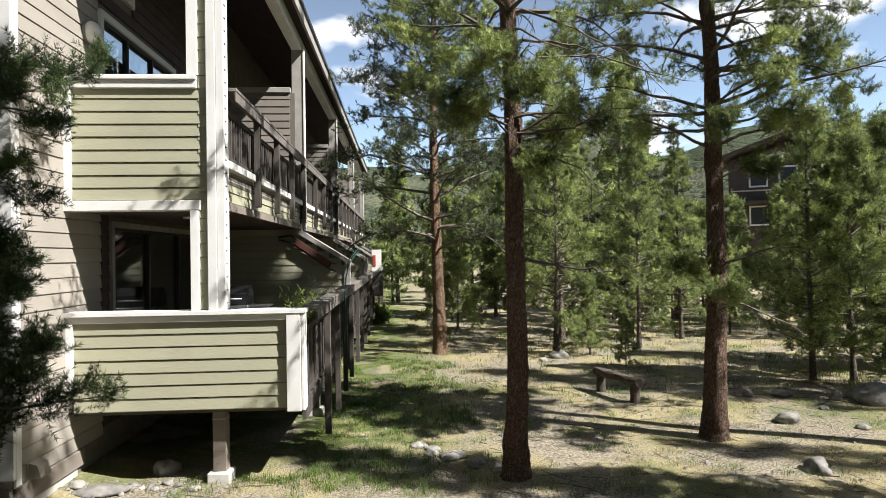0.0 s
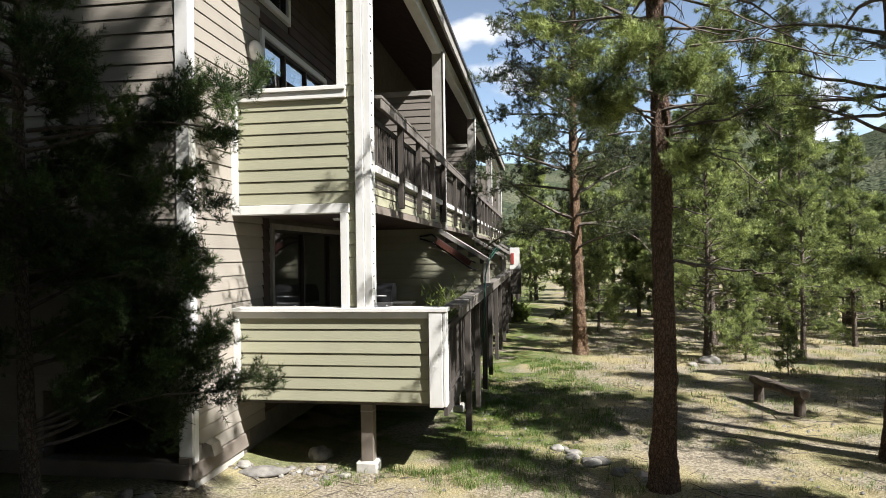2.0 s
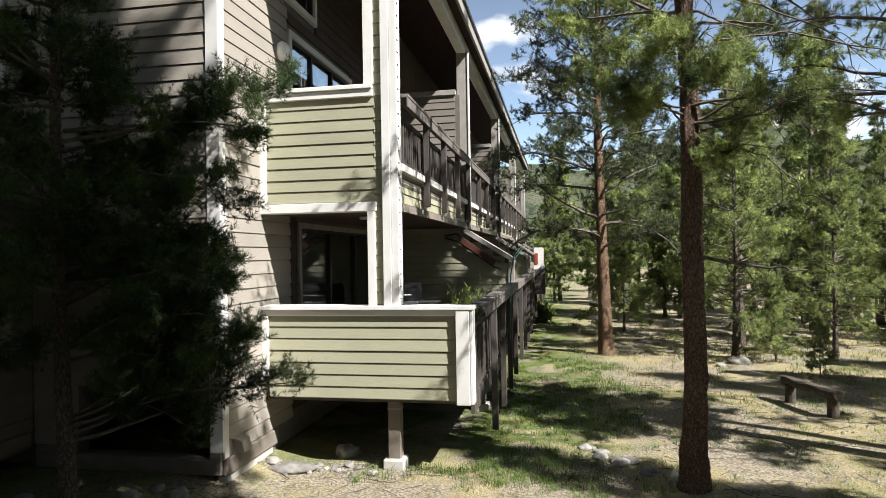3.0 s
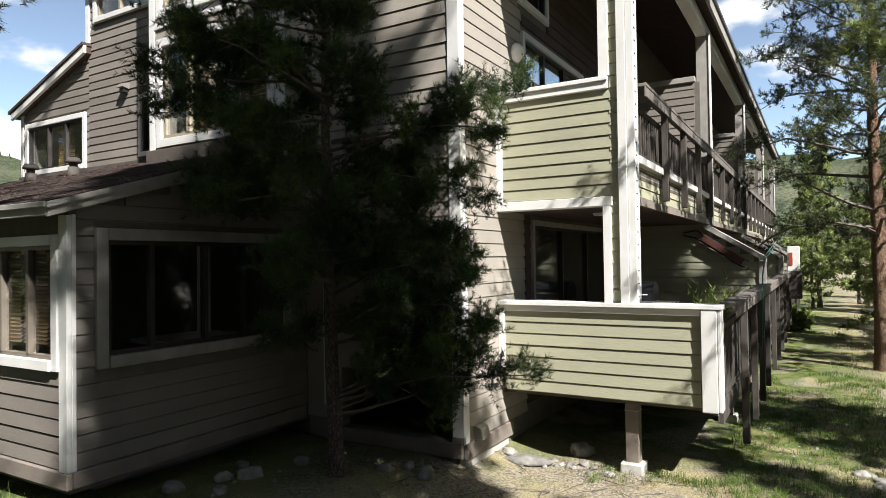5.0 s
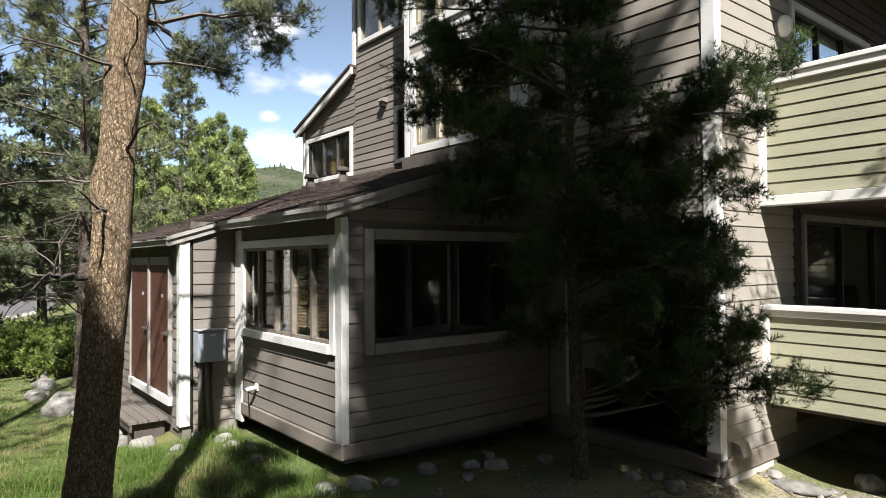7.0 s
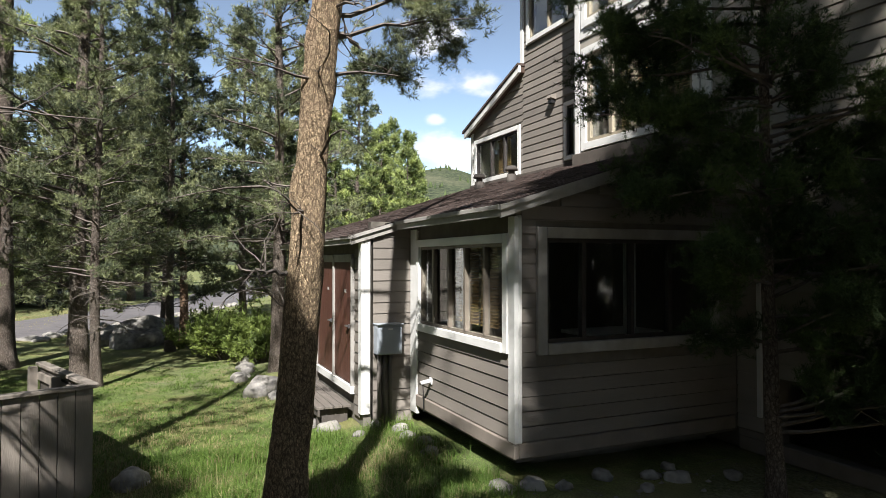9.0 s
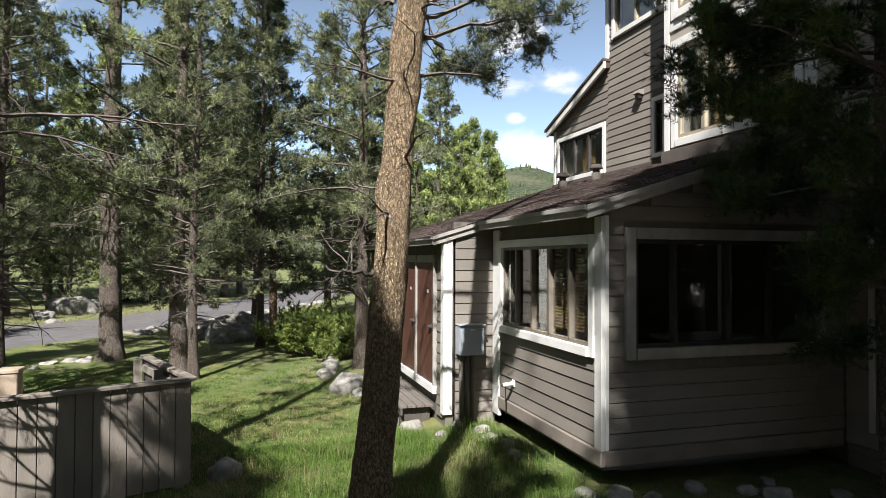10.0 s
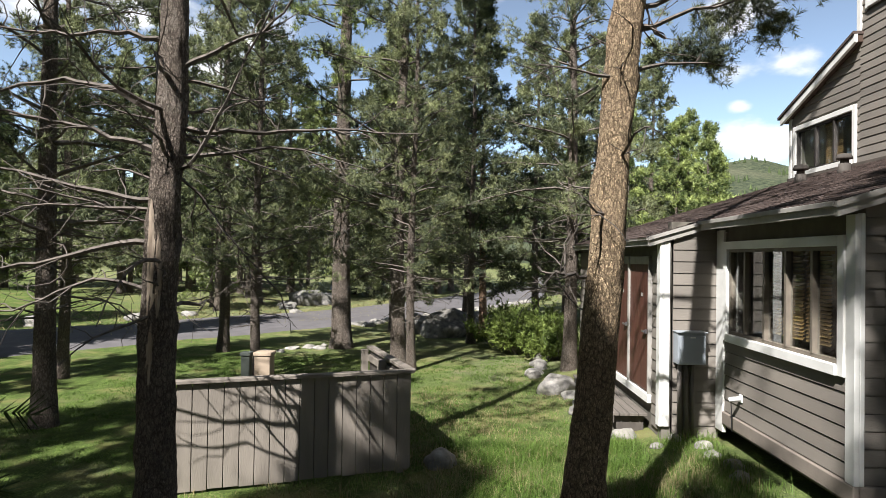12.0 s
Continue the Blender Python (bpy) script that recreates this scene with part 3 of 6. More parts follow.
def pine(label, seed, height, r0, crown_from, reach, whorls, twigs, per_twig, needle, width, needle_mat, bark, lean=(0, 0), dead=0, dead_from=1.2, dead_reach=1.4,
         shape=0.8, droop=0.10, lift=0.02, bald=0.25, tuft=0.22, heading=None, group="pines", branches_at=(), extra=(), near=False, coarse=False):
    """A pine: trunk, boughs, crown. shape: how the reach falls towards the top. bald: inner share of a bough with no needles."""
    rng = np.random.default_rng(seed)
    tree = thing("pine_tree", label, "tree", group=group)
    trunk = new("trunk", trunk_mesh("trunk", rng, height, r0, lean, bark, *((170, 36) if near else (12, 8) if coarse else (46, 22)), knots=1.0 if near else 0.0))
    trunk.parent = tree
    boughs, soft_base, soft_way = [], [], []

    def axis(z):
        return np.array([lean[0] * z, lean[1] * z, z])

    starts = []
    for w in range(whorls):
        f = (w + 0.3 * rng.random()) / whorls
        z = crown_from + (height * 0.985 - crown_from) * f
        ring = rng.integers(3, 6)
        a0 = rng.random() * 7
        for k in range(ring):
            a = a0 + 2 * math.pi * k / ring + rng.normal() * 0.3
            starts.append((z + rng.normal() * 0.12, a, f))
    starts = [(z, a, f, None) for z, a, f in starts] + [(z, radians(a), 0.0, size) for z, a, size in extra]
    for z, a, f, size in starts:
        length = size or reach * max(0.10, (1 - f) ** shape) * (0.65 + 0.55 * rng.random())
        if heading is not None and not size:
            length *= 1 + heading[1] * math.cos(a - heading[0])
        if length < 0.15:
            continue
        way = (math.cos(a), math.sin(a), 0.15 + 0.55 * f)
        pts = limb(rng, axis(z), way, length, lift, droop, 7, 0.12)
        boughs.append((pts, min(r0 * 0.25, 0.012 + 0.009 * length), 0.005))
        count = int(twigs * 2.0) if size else max(4, int(twigs * (0.45 + 0.55 * length / reach)))
        clumps = max(3, int(round(2.5 + 3.0 * length)))
        for j in range(clumps):
            inner = (0.4 if near else 0.3) if size else bald
            s = inner + (1 - inner) * (j + rng.random()) / clumps
            i = min(6, int(s * 7))
            p = pts[i] + (pts[i + 1] - pts[i]) * min(1.0, s * 7 - i)
            d = pts[i + 1] - pts[i]
            d = d / np.linalg.norm(d)
            side = rng.normal(size=3) * np.array([1, 1, 0.4])
            side -= d * (side @ d)
            side /= np.linalg.norm(side) + 1e-9
            off = (0.10 + 0.34 * rng.random()) * (1.25 - 0.75 * s) * min(1.4, 0.45 + length * 0.4)
            tw = limb(rng, p, d * 0.7 + side * 0.9 + np.array([0, 0, 0.15]), off, 0.05, 0.0, 3, 0.12)
            if not coarse:
                boughs.append((tw, 0.007, 0.004))
            heart, out = tw[-1], tw[-1] - pts[0]
            out = out / (np.linalg.norm(out) + 1e-9)
            for q in range(max(2, int(3.0 * count / clumps))):
                way_q = rng.normal(size=3) * 0.8 + out * 0.6 + np.array([0, 0, 0.35])
                way_q /= np.linalg.norm(way_q)
                soft_base.append(heart + rng.normal(size=3) * tuft * 0.36 - way_q * tuft * 0.2)
                soft_way.append(way_q * tuft * (0.6 + 0.6 * rng.random()))
    for k in range(dead):
        z = dead_from + (crown_from + 1.5 - dead_from) * rng.random()
        a = rng.random() * 7
        length = dead_reach * (0.25 + 0.9 * rng.random())
        pts = limb(rng, axis(z), (math.cos(a), math.sin(a), 0.05), length, 0.02, 0.14, 6, 0.16)
        boughs.append((pts, 0.010 + 0.008 * length, 0.004))
        for j in range(int(3 + 5 * length)):
            i = rng.integers(1, 6)
            d = pts[i + 1] - pts[i]
            tw = limb(rng, pts[i], d / np.linalg.norm(d) * 0.7 + rng.normal(size=3) * 0.6, length * (0.15 + 0.3 * rng.random()), 0.0, 0.12, 4, 0.25)
            boughs.append((tw, 0.005, 0.002))
    for pts, ra, rb in branches_at:
        pts = np.array(pts, float)
        f = np.linspace(0, len(pts) - 1, 15)
        fine = np.stack([np.interp(f, np.arange(len(pts)), pts[:, c]) for c in range(3)], 1)
        fine[1:] += np.cumsum(rng.normal(size=(14, 3)) * 0.018, 0)
        boughs.append((fine, ra * 0.75, rb * 0.5))
        for j in range(9 if dead else 0):
            i = rng.integers(3, 13)
            d = fine[i + 1] - fine[i]
            tw = limb(rng, fine[i], d / np.linalg.norm(d) * 0.6 + rng.normal(size=3) * 0.6, 0.2 + 0.6 * rng.random(), 0.0, 0.1, 5, 0.25)
            boughs.append((tw, 0.008, 0.002))
    wood = tubes(boughs, 3 if coarse else 4).reshape(-1, 4, 3)
    wood = np.concatenate([wood[:, (0, 1, 2)], wood[:, (0, 2, 3)]])
    leaf = needles(rng, np.array(soft_base), np.array(soft_way), needle, 1.0, per_twig, width)
    crown = soup("crown", np.concatenate([wood, leaf]), BRANCH, tree)
    crown.data.materials.append(needle_mat)
    crown.data.polygons.foreach_set("material_index", np.r_[np.zeros(len(wood), np.int32), np.ones(len(leaf), np.int32)])
    return tree


def plant(tree, x, y, size=1.0, turn=0.0, z=None):
    ground_z = rise(x, y) if z is None else z
    tree.matrix_basis = pose(x, y, ground_z, 0, 0, turn) @ Matrix.Scale(size, 4)
    return tree


def again(tree, x, y, size=1.0, turn=0.0, label=""):
    t = copy_thing(tree, pose(x, y, rise(x, y), 0, 0, turn) @ Matrix.Scale(size / tree.scale[0], 4))
    return tagged(t, label)

# ---------------------------------------------------------------- ground, road, hills
def sheet(name, mat, label, category, half, rows, height_of, power=2.6):
    ticks = [half * math.copysign(abs(u) ** power, u) for u in (i / rows * 2 - 1 for i in range(rows + 1))]
    verts = [(x - 3, y + 4, height_of(x - 3, y + 4)) for y in ticks for x in ticks]
    k = rows + 1
    faces = [(j * k + i, j * k + i + 1, (j + 1) * k + i + 1, (j + 1) * k + i) for j in range(rows) for i in range(rows)]
    me = bpy.data.meshes.new(name)
    me.from_pydata(verts, [], faces)
    me.materials.append(mat)
    me.shade_smooth()
    return tagged(new(name, me), label, category, kind="structure")


sheet("ground", GROUND, "dry pine-forest floor turning to mown lawn", "ground", 900, 190, rise)

ROAD_NEAR = [(2.0, -27.5), (-8.0, -19.0), (-16.5, -11.8), (-24.0, -5.6), (-31.0, -0.9), (-38.0, 2.9), (-50.0, 7.5), (-80.0, 16.0)]


def road():
    verts, faces = [], []
    fine = []
    for (ax, ay), (bx, by) in zip(ROAD_NEAR, ROAD_NEAR[1:]):
        for k in range(6):
            fine.append((ax + (bx - ax) * k / 6, ay + (by - ay) * k / 6))
    fine.append(ROAD_NEAR[-1])
    for i, (x, y) in enumerate(fine):
        x0, y0 = fine[max(i - 1, 0)]
        x1, y1 = fine[min(i + 1, len(fine) - 1)]
        d = math.hypot(x1 - x0, y1 - y0)
        nx, ny = (y1 - y0) / d, -(x1 - x0) / d
        if nx > 0:
            nx, ny = -nx, -ny
        wob = 0.12 * noise.noise(Vector((x * 0.8, y * 0.8, 3)))
        for s in (wob - 0.35, wob, 1.4, 2.8, 4.2, 5.6 - wob, 6.0 - wob):
            px, py = x + nx * s, y + ny * s
            edge = -0.03 if s in (wob - 0.35, 6.0 - wob) else 0.05
            verts.append((px, py, rise(px, py) + edge))
    for i in range(len(fine) - 1):
        for k in range(6):
            a = i * 7 + k
            faces.append((a, a + 1, a + 8, a + 7))
    me = bpy.data.meshes.new("road")
    me.from_pydata(verts, [], faces)
    me.materials.append(ASPHALT)
    me.shade_smooth()
    tagged(new("road", me), "narrow worn grey asphalt lane with rough edges", "road", kind="structure")


road()


def hills():
    verts, faces = [], []
    around, up = 240, 10
    for i in range(around):
        a = 2 * math.pi * i / around
        q = Vector((math.cos(a) * 2.1, math.sin(a) * 2.1, 0))
        crest = 66 + 34 * noise.noise(q * 1.3) + 14 * noise.noise(q * 4.1) + 4 * noise.noise(q * 14)
        for k in range(up + 1):
            f = k / up
            r = 260 + 330 * f
            z = crest * (f ** 0.8) * 1.28 - 4 + 5 * noise.noise(Vector((math.cos(a) * 9, math.sin(a) * 9, f * 3))) * f
            verts.append((math.cos(a) * r, math.sin(a) * r, z))
    for i in range(around):
        for k in range(up):
            a, b = i * (up + 1) + k, ((i + 1) % around) * (up + 1) + k
            faces.append((a, b, b + 1, a + 1))
    me = bpy.data.meshes.new("hillside_backdrop")
    me.from_pydata(verts, [], faces)
    me.materials.append(HILL)
    me.shade_smooth()
    tagged(new("hillside_backdrop", me), "far wooded mountain slopes with pale bare patches", "hills", kind="structure")
    g = np.random.default_rng(5)
    grid = np.array(verts).reshape(around, up + 1, 3)
    tri = []
    for k in range(20000):
        u, v = (80 + g.random() * 170) % around, g.random() ** 0.7 * (up - 0.01)
        i, j = int(u), int(v)
        p = grid[i, j] * (1 - v + j) + grid[i, j + 1] * (v - j)
        p = p + (grid[(i + 1) % around, j] - grid[i, j]) * (u - i)
        if noise.noise(Vector(p) * 0.017) + 0.5 * noise.noise(Vector(p) * 0.06) < -0.12 + 0.25 * g.random():
            continue
        h, w = 3.0 + 3.5 * g.random(), 0.8 + 0.8 * g.random()
        for q in range(5):
            a0, a1 = q * 1.2566, (q + 1) * 1.2566
            tri.append((p + [w * math.cos(a0), w * math.sin(a0), 0], p + [w * math.cos(a1), w * math.sin(a1), 0], p + [0, 0, h]))
    tagged(soup("far_woods", np.array(tri), NEEDLE_FAR), "conifers scattered over the far slopes", "woods", kind="stuff")


hills()

# ---------------------------------------------------------------- the main block
S_Y, E_X, F_Y = 6.66, -3.90, 7.65          # south wall, balcony back wall, balcony front
TOP = 9.5
BAY = [(-9.43, -7.02, 4.66, 6.19), (-9.43, -7.02, 6.80, 8.4)]
CRAWL = (-5.75, -4.04, 0.42, 1.20)     # open crawl space at the foot of the south wall
wall_s = wall_core("wall_south", "-y", S_Y, -9.77, E_X, 0.25, TOP, [*BAY, CRAWL], label="taupe lapped-board wall of a condominium block")
siding(wall_s, SIDING_TAUPE, "-y", S_Y, -6.34, E_X - 0.12, 0.50, TOP, 0.175, [CRAWL])
siding(wall_s, SIDING_TAUPE, "-y", S_Y, -9.63, -6.34, 4.18, TOP, 0.175, [(a - 0.13, b + 0.13, c - 0.13, d + 0.13) for a, b, c, d in BAY])

UNIT = [F_Y, 13.6, 20.5, 27.7, 34.8]
EAST_HOLES = [(8.60, 11.2, 4.0, 5.86), (8.50, 9.50, 6.42, 7.4), (8.85, 12.7, 1.0, 3.12), (15, 17.5, 4.0, 5.9), (15, 17.8, 1.0, 3.08)]
wall_e = wall_core("wall_east", "+x", E_X, S_Y + 0.16, 35.0, 0.0, TOP + 0.6, EAST_HOLES, label="taupe lapped-board wall behind the balconies")
siding(wall_e, SIDING_TAUPE, "+x", E_X, S_Y + 0.10, 8.52, 0.42, TOP, 0.172, [(a - 0.1, b + 0.1, c - 0.1, d + 0.1) for a, b, c, d in EAST_HOLES])
# same wall in darker boards: the balcony recess's shade put into the colour
siding(wall_e, DARK_SIDING_AND_SHADE, "+x", E_X, 8.53, 13.6, 0.52, TOP, 0.172, [(a - 0.1, b + 0.1, c - 0.1, d + 0.1) for a, b, c, d in EAST_HOLES])

back = bmesh.new()
box(back, -9.77, 34.84, 0, E_X - 0.16, 35.0, TOP)
box(back, -9.77, S_Y + 0.16, 4.1, -9.61, 34.84, TOP)
box(back, -15.45, 34.84, 0, -9.77, 35.0, 4.4)
solo("wall_back", back, WALL_CORE, "plain closing walls of the block", "wall", kind="structure")
floors = bmesh.new()
box(floors, -9.28, S_Y + 0.18, 3.45, E_X - 0.18, 34.8, 3.62)
box(floors, -15.2, 3.5, 0.55, -6.55, 6.5, 0.70)
box(floors, -15.2, 6.6, 0.55, -6.5, 34.8, 0.70)
box(floors, -6.5, 9.2, 0.55, E_X - 0.18, 34.8, 0.70)
box(floors, -6.5, S_Y + 0.17, 1.22, E_X - 0.18, 9.2, 1.34)
box(floors, -6.5, 9.0, -0.1, E_X - 0.18, 9.2, 1.22)
box(floors, -6.6, S_Y + 0.17, -0.1, -6.5, 9.2, 1.34)
solo("floor", floors, ROOM, "dim interior floors behind the windows", "floor", kind="structure")
rooms = bmesh.new()
box(rooms, -9.28, 9.4, 0.72, -9.2, 34.8, 3.4)
box(rooms, -9.28, 9.6, 3.64, E_X - 0.5, 9.7, TOP - 0.1)
box(rooms, -8.7, 3.6, 0.72, -8.62, 6.5, 3.1)
box(rooms, -15.2, 4.6, 0.72, -7.72, 4.68, 3.1)
box(rooms, -6.6, 13.0, 0.72, E_X - 0.2, 13.1, 3.4)
solo("wall_inner", rooms, ROOM, "dim plaster room partitions behind the windows", "wall", kind="structure")
lid = bmesh.new()
box(lid, -12.9, S_Y + 0.02, TOP, E_X + 0.1, 8.0, TOP + 0.12)
solo("ceiling", lid, SOFFIT, "boarded ceiling closing the upper storey", "ceiling", kind="structure")

# corner boards and skirt
corner = thing("trim", "white corner boards on the taupe block", "trim", kind="structure")
one("corner_board", TRIM, corner, (E_X - 0.13, S_Y - 0.045, 0.50, E_X + 0.03, S_Y, TOP), bevel=0.004)
one("corner_board", TRIM, corner, (E_X, S_Y + 0.001, 0.40, E_X + 0.029, S_Y + 0.10, TOP), bevel=0.004)
one("corner_board", TRIM, corner, (-9.77, S_Y - 0.045, 4.2, -9.63, S_Y, TOP), bevel=0.004)
one("corner_board", TRIM, corner, (-6.01, S_Y - 0.075, 0.70, -5.95, S_Y - 0.035, 3.0), bevel=0.004)
one("belt_board", TRIM, corner, (-9.62, S_Y - 0.05, 6.50, -6.7, S_Y - 0.001, 6.66), bevel=0.004)
one("corner_board", TRIM, corner, (-6.88, S_Y - 0.05, 4.2, -6.70, S_Y - 0.001, 6.49), bevel=0.004)
one("corner_board", TRIM, corner, (-12.97, 7.41, 7.12, -12.85, 7.47, TOP), bevel=0.004)
skirt = thing("baseboard", "brown skirt boards at the foot of the block", "trim", kind="structure")
one("skirt_board", SKIRT, skirt, (E_X, S_Y + 0.0, 0.22, E_X + 0.05, 8.0, 0.42), bevel=0.01)
one("skirt_board", SKIRT, skirt, (-6.30, S_Y - 0.05, 0.24, E_X, S_Y, 0.42), (-6.30, S_Y - 0.05, 0.42, -5.75, S_Y, 0.50), (-4.04, S_Y - 0.05, 0.42, E_X, S_Y, 0.50), bevel=0.01)
one("footing", CONCRETE, skirt, (E_X - 0.1, S_Y + 0.05, -0.2, E_X + 0.02, 7.9, 0.22), bevel=0.02)
one("skirt_board", FLASHING, skirt, (-9.8, S_Y - 0.09, 4.20, -6.5, S_Y - 0.002, 4.50), bevel=0.008)

for i, (a, b, c, d) in enumerate(BAY):
    window("-y", S_Y - 0.02, a, b, c, d, (-8.80, -8.26, -7.62), sash=FRAME_TAN, blinds=(1, 2, 3), trim=0.13, sash_w=0.07)
window("+x", E_X + 0.01, *EAST_HOLES[0], (9.4, 10.3), sash=FRAME_DARK, trim=0.09)
window("+x", E_X + 0.01, *EAST_HOLES[1], (), sash=FRAME_DARK, trim=0.09)
window("+x", E_X + 0.01, *EAST_HOLES[3], (16.2,), sash=FRAME_DARK, trim=0.09, trim_mat=TRIM_GREY)
window("+x", E_X + 0.01, *EAST_HOLES[4], (16.4,), sash=FRAME_DARK, trim=0.09, trim_mat=TRIM_GREY)
window("+x", E_X + 0.01, *EAST_HOLES[2], (10.1, 11.4), sash=FRAME_DARK, trim=0.08, trim_mat=TRIM_GREY, label="sliding glass door with pale trim on the lower balcony")

# ---- roof over the balconies
def roof_slab():
    roof = thing("roof", "low-pitched brown shingle roof with a pale timber eave", "roof", kind="structure")
    bm = bmesh.new()
    slope = 0.40
    e, z = -1.88, 7.26
    prism(bm, [(e, z), (-9.6, z - slope * (-9.6 - e) * 1.0), (-9.6, z + 0.22 - slope * (-9.6 - e)), (e, z + 0.22)], 7.2, 35.2, "y")
    part("roof_deck", bm, CEILING_DARK, roof)
    one("fascia", TRIM_GREY, roof, (e, 7.18, z - 0.02, e + 0.05, 35.2, z + 0.20), bevel=0.006)
    one("drip_edge", BLACK, roof, (e - 0.02, 7.16, z + 0.20, e + 0.09, 35.2, z + 0.25))
    one("beam", TRIM, roof, (-2.26, 7.45, z - 0.20, -2.06, 35.0, z + 0.06), bevel=0.008)
    bm = bmesh.new()
    prism(bm, [(e + 0.09, z + 0.23), (-9.6, z + 0.23 - slope * (-9.6 - e)), (-9.6, z + 0.27 - slope * (-9.6 - e)), (e + 0.09, z + 0.262)], 7.1, 35.2, "y")
    part("shingles", bm, SHINGLE, roof)


roof_slab()

# ---- balcony front: upper parapet, lower parapet, column
def parapet_upper():
    t = thing("balcony_parapet", "olive lapped-board balcony parapet with white trim", "balcony", group="balcony parapets")
    one("body", WALL_CORE, t, (-3.86, F_Y + 0.03, 3.30, -2.30, F_Y + 0.15, 4.76))
    siding(t, SIDING_OLIVE, "-y", F_Y + 0.03, -3.80, -2.29, 3.36, 4.70, 0.149)
    one("rail_cap", TRIM, t, (-3.905, F_Y - 0.06, 4.775, -2.37, F_Y + 0.2, 4.83), bevel=0.006)
    one("top_trim", TRIM, t, (-3.885, F_Y - 0.035, 4.68, -2.37, F_Y + 0.028, 4.773), bevel=0.005)
    one("side_trim", TRIM, t, (-3.885, F_Y - 0.035, 3.36, -3.80, F_Y + 0.028, 4.678), bevel=0.005)
    one("bottom_trim", TRIM, t, (-3.89, F_Y - 0.04, 3.25, -2.34, F_Y + 0.17, 3.365), bevel=0.005)


def column():
    t = thing("balcony_column", "tall white corner column with siding strip", "column")
    one("opening_trim", TRIM, t, (-2.455, F_Y - 0.04, 2.07, -2.36, F_Y + 0.14, 3.25), bevel=0.005)
    one("opening_trim", TRIM, t, (-2.48, F_Y - 0.04, 4.831, -2.36, F_Y + 0.14, TOP), bevel=0.005)
    one("body", WALL_CORE, t, (-2.36, F_Y + 0.03, 2.07, -2.27, F_Y + 0.18, TOP))
    siding(t, SIDING_OLIVE, "-y", F_Y + 0.03, -2.36, -2.26, 2.08, 9.4, 0.153)
    one("post", TRIM, t, (-2.255, F_Y - 0.05, 2.07, -2.15, F_Y + 0.14, TOP), bevel=0.006)
    one("post", TRIM, t, (-2.148, F_Y - 0.035, 2.07, -2.055, F_Y + 0.16, TOP), bevel=0.006)
    bm = bmesh.new()
    z = 2.15
    while z < TOP:
        box(bm, -2.055, F_Y + 0.0, z, -2.047, F_Y + 0.05, z + 0.012)
        z += 0.153
    part("siding_ends", bm, RAIL_WOOD, t)


def parapet_lower():
    t = thing("balcony_parapet", "olive lapped-board deck parapet with broad white trim", "balcony", group="balcony parapets")
    one("body", WALL_CORE, t, (-3.86, F_Y + 0.03, 0.93, -1.22, F_Y + 0.15, 1.98))
    siding(t, SIDING_OLIVE, "-y", F_Y + 0.03, -3.80, -1.38, 0.90, 1.945, 0.149)
    one("rail_cap", TRIM, t, (-3.89, F_Y - 0.07, 2.022, -1.135, F_Y + 0.2, 2.074), bevel=0.006)
    one("top_trim", TRIM, t, (-3.88, F_Y - 0.035, 1.945, -1.37, F_Y + 0.028, 2.02), bevel=0.005)
    one("side_trim", TRIM, t, (-3.88, F_Y - 0.035, 1.18, -3.80, F_Y + 0.028, 1.943), bevel=0.005)
    one("end_trim", TRIM, t, (-1.365, F_Y - 0.06, 0.87, -1.195, F_Y + 0.028, 2.02), bevel=0.008)
    one("end_trim", TRIM, t, (-1.193, F_Y - 0.055, 0.88, -1.15, F_Y + 0.14, 2.02), bevel=0.008)


parapet_upper()
column()
parapet_lower()

# ---- decks, partitions, railings
def decks():
    low = thing("deck", "grey timber lower deck on posts", "deck", kind="structure")
    one("deck_floor", DECK, low, (E_X, F_Y + 0.16, 0.84, -1.22, 34.8, 0.95))
    one("rim_joist", RAIL_WOOD, low, (-1.22, F_Y + 0.16, 0.72, -1.17, 34.8, 0.95))
    up = thing("deck", "upper balcony floor with boarded soffit", "deck", kind="structure")
    one("deck_floor", DECK, up, (E_X, F_Y + 0.16, 3.60, -2.12, 34.8, 3.72))
    one("soffit", SOFFIT, up, (E_X, F_Y + 0.18, 3.27, -2.14, 34.8, 3.33))
    one("rim_joist", SKIRT, up, (-2.14, F_Y + 0.18, 3.26, -2.09, 34.8, 3.36))
    one("body", WALL_CORE, up, (-2.2, F_Y + 0.19, 3.36, -2.15, 34.8, 3.60))
    for a, b in zip(UNIT, UNIT[1:]):
        siding(up, SIDING_OLIVE, "+x", -2.15, a + 0.2, b, 3.36, 3.76, 0.133)
    one("drip_board", TRIM, up, (-2.15, F_Y + 0.2, 3.765, -2.05, 34.8, 3.86), bevel=0.004)


decks()


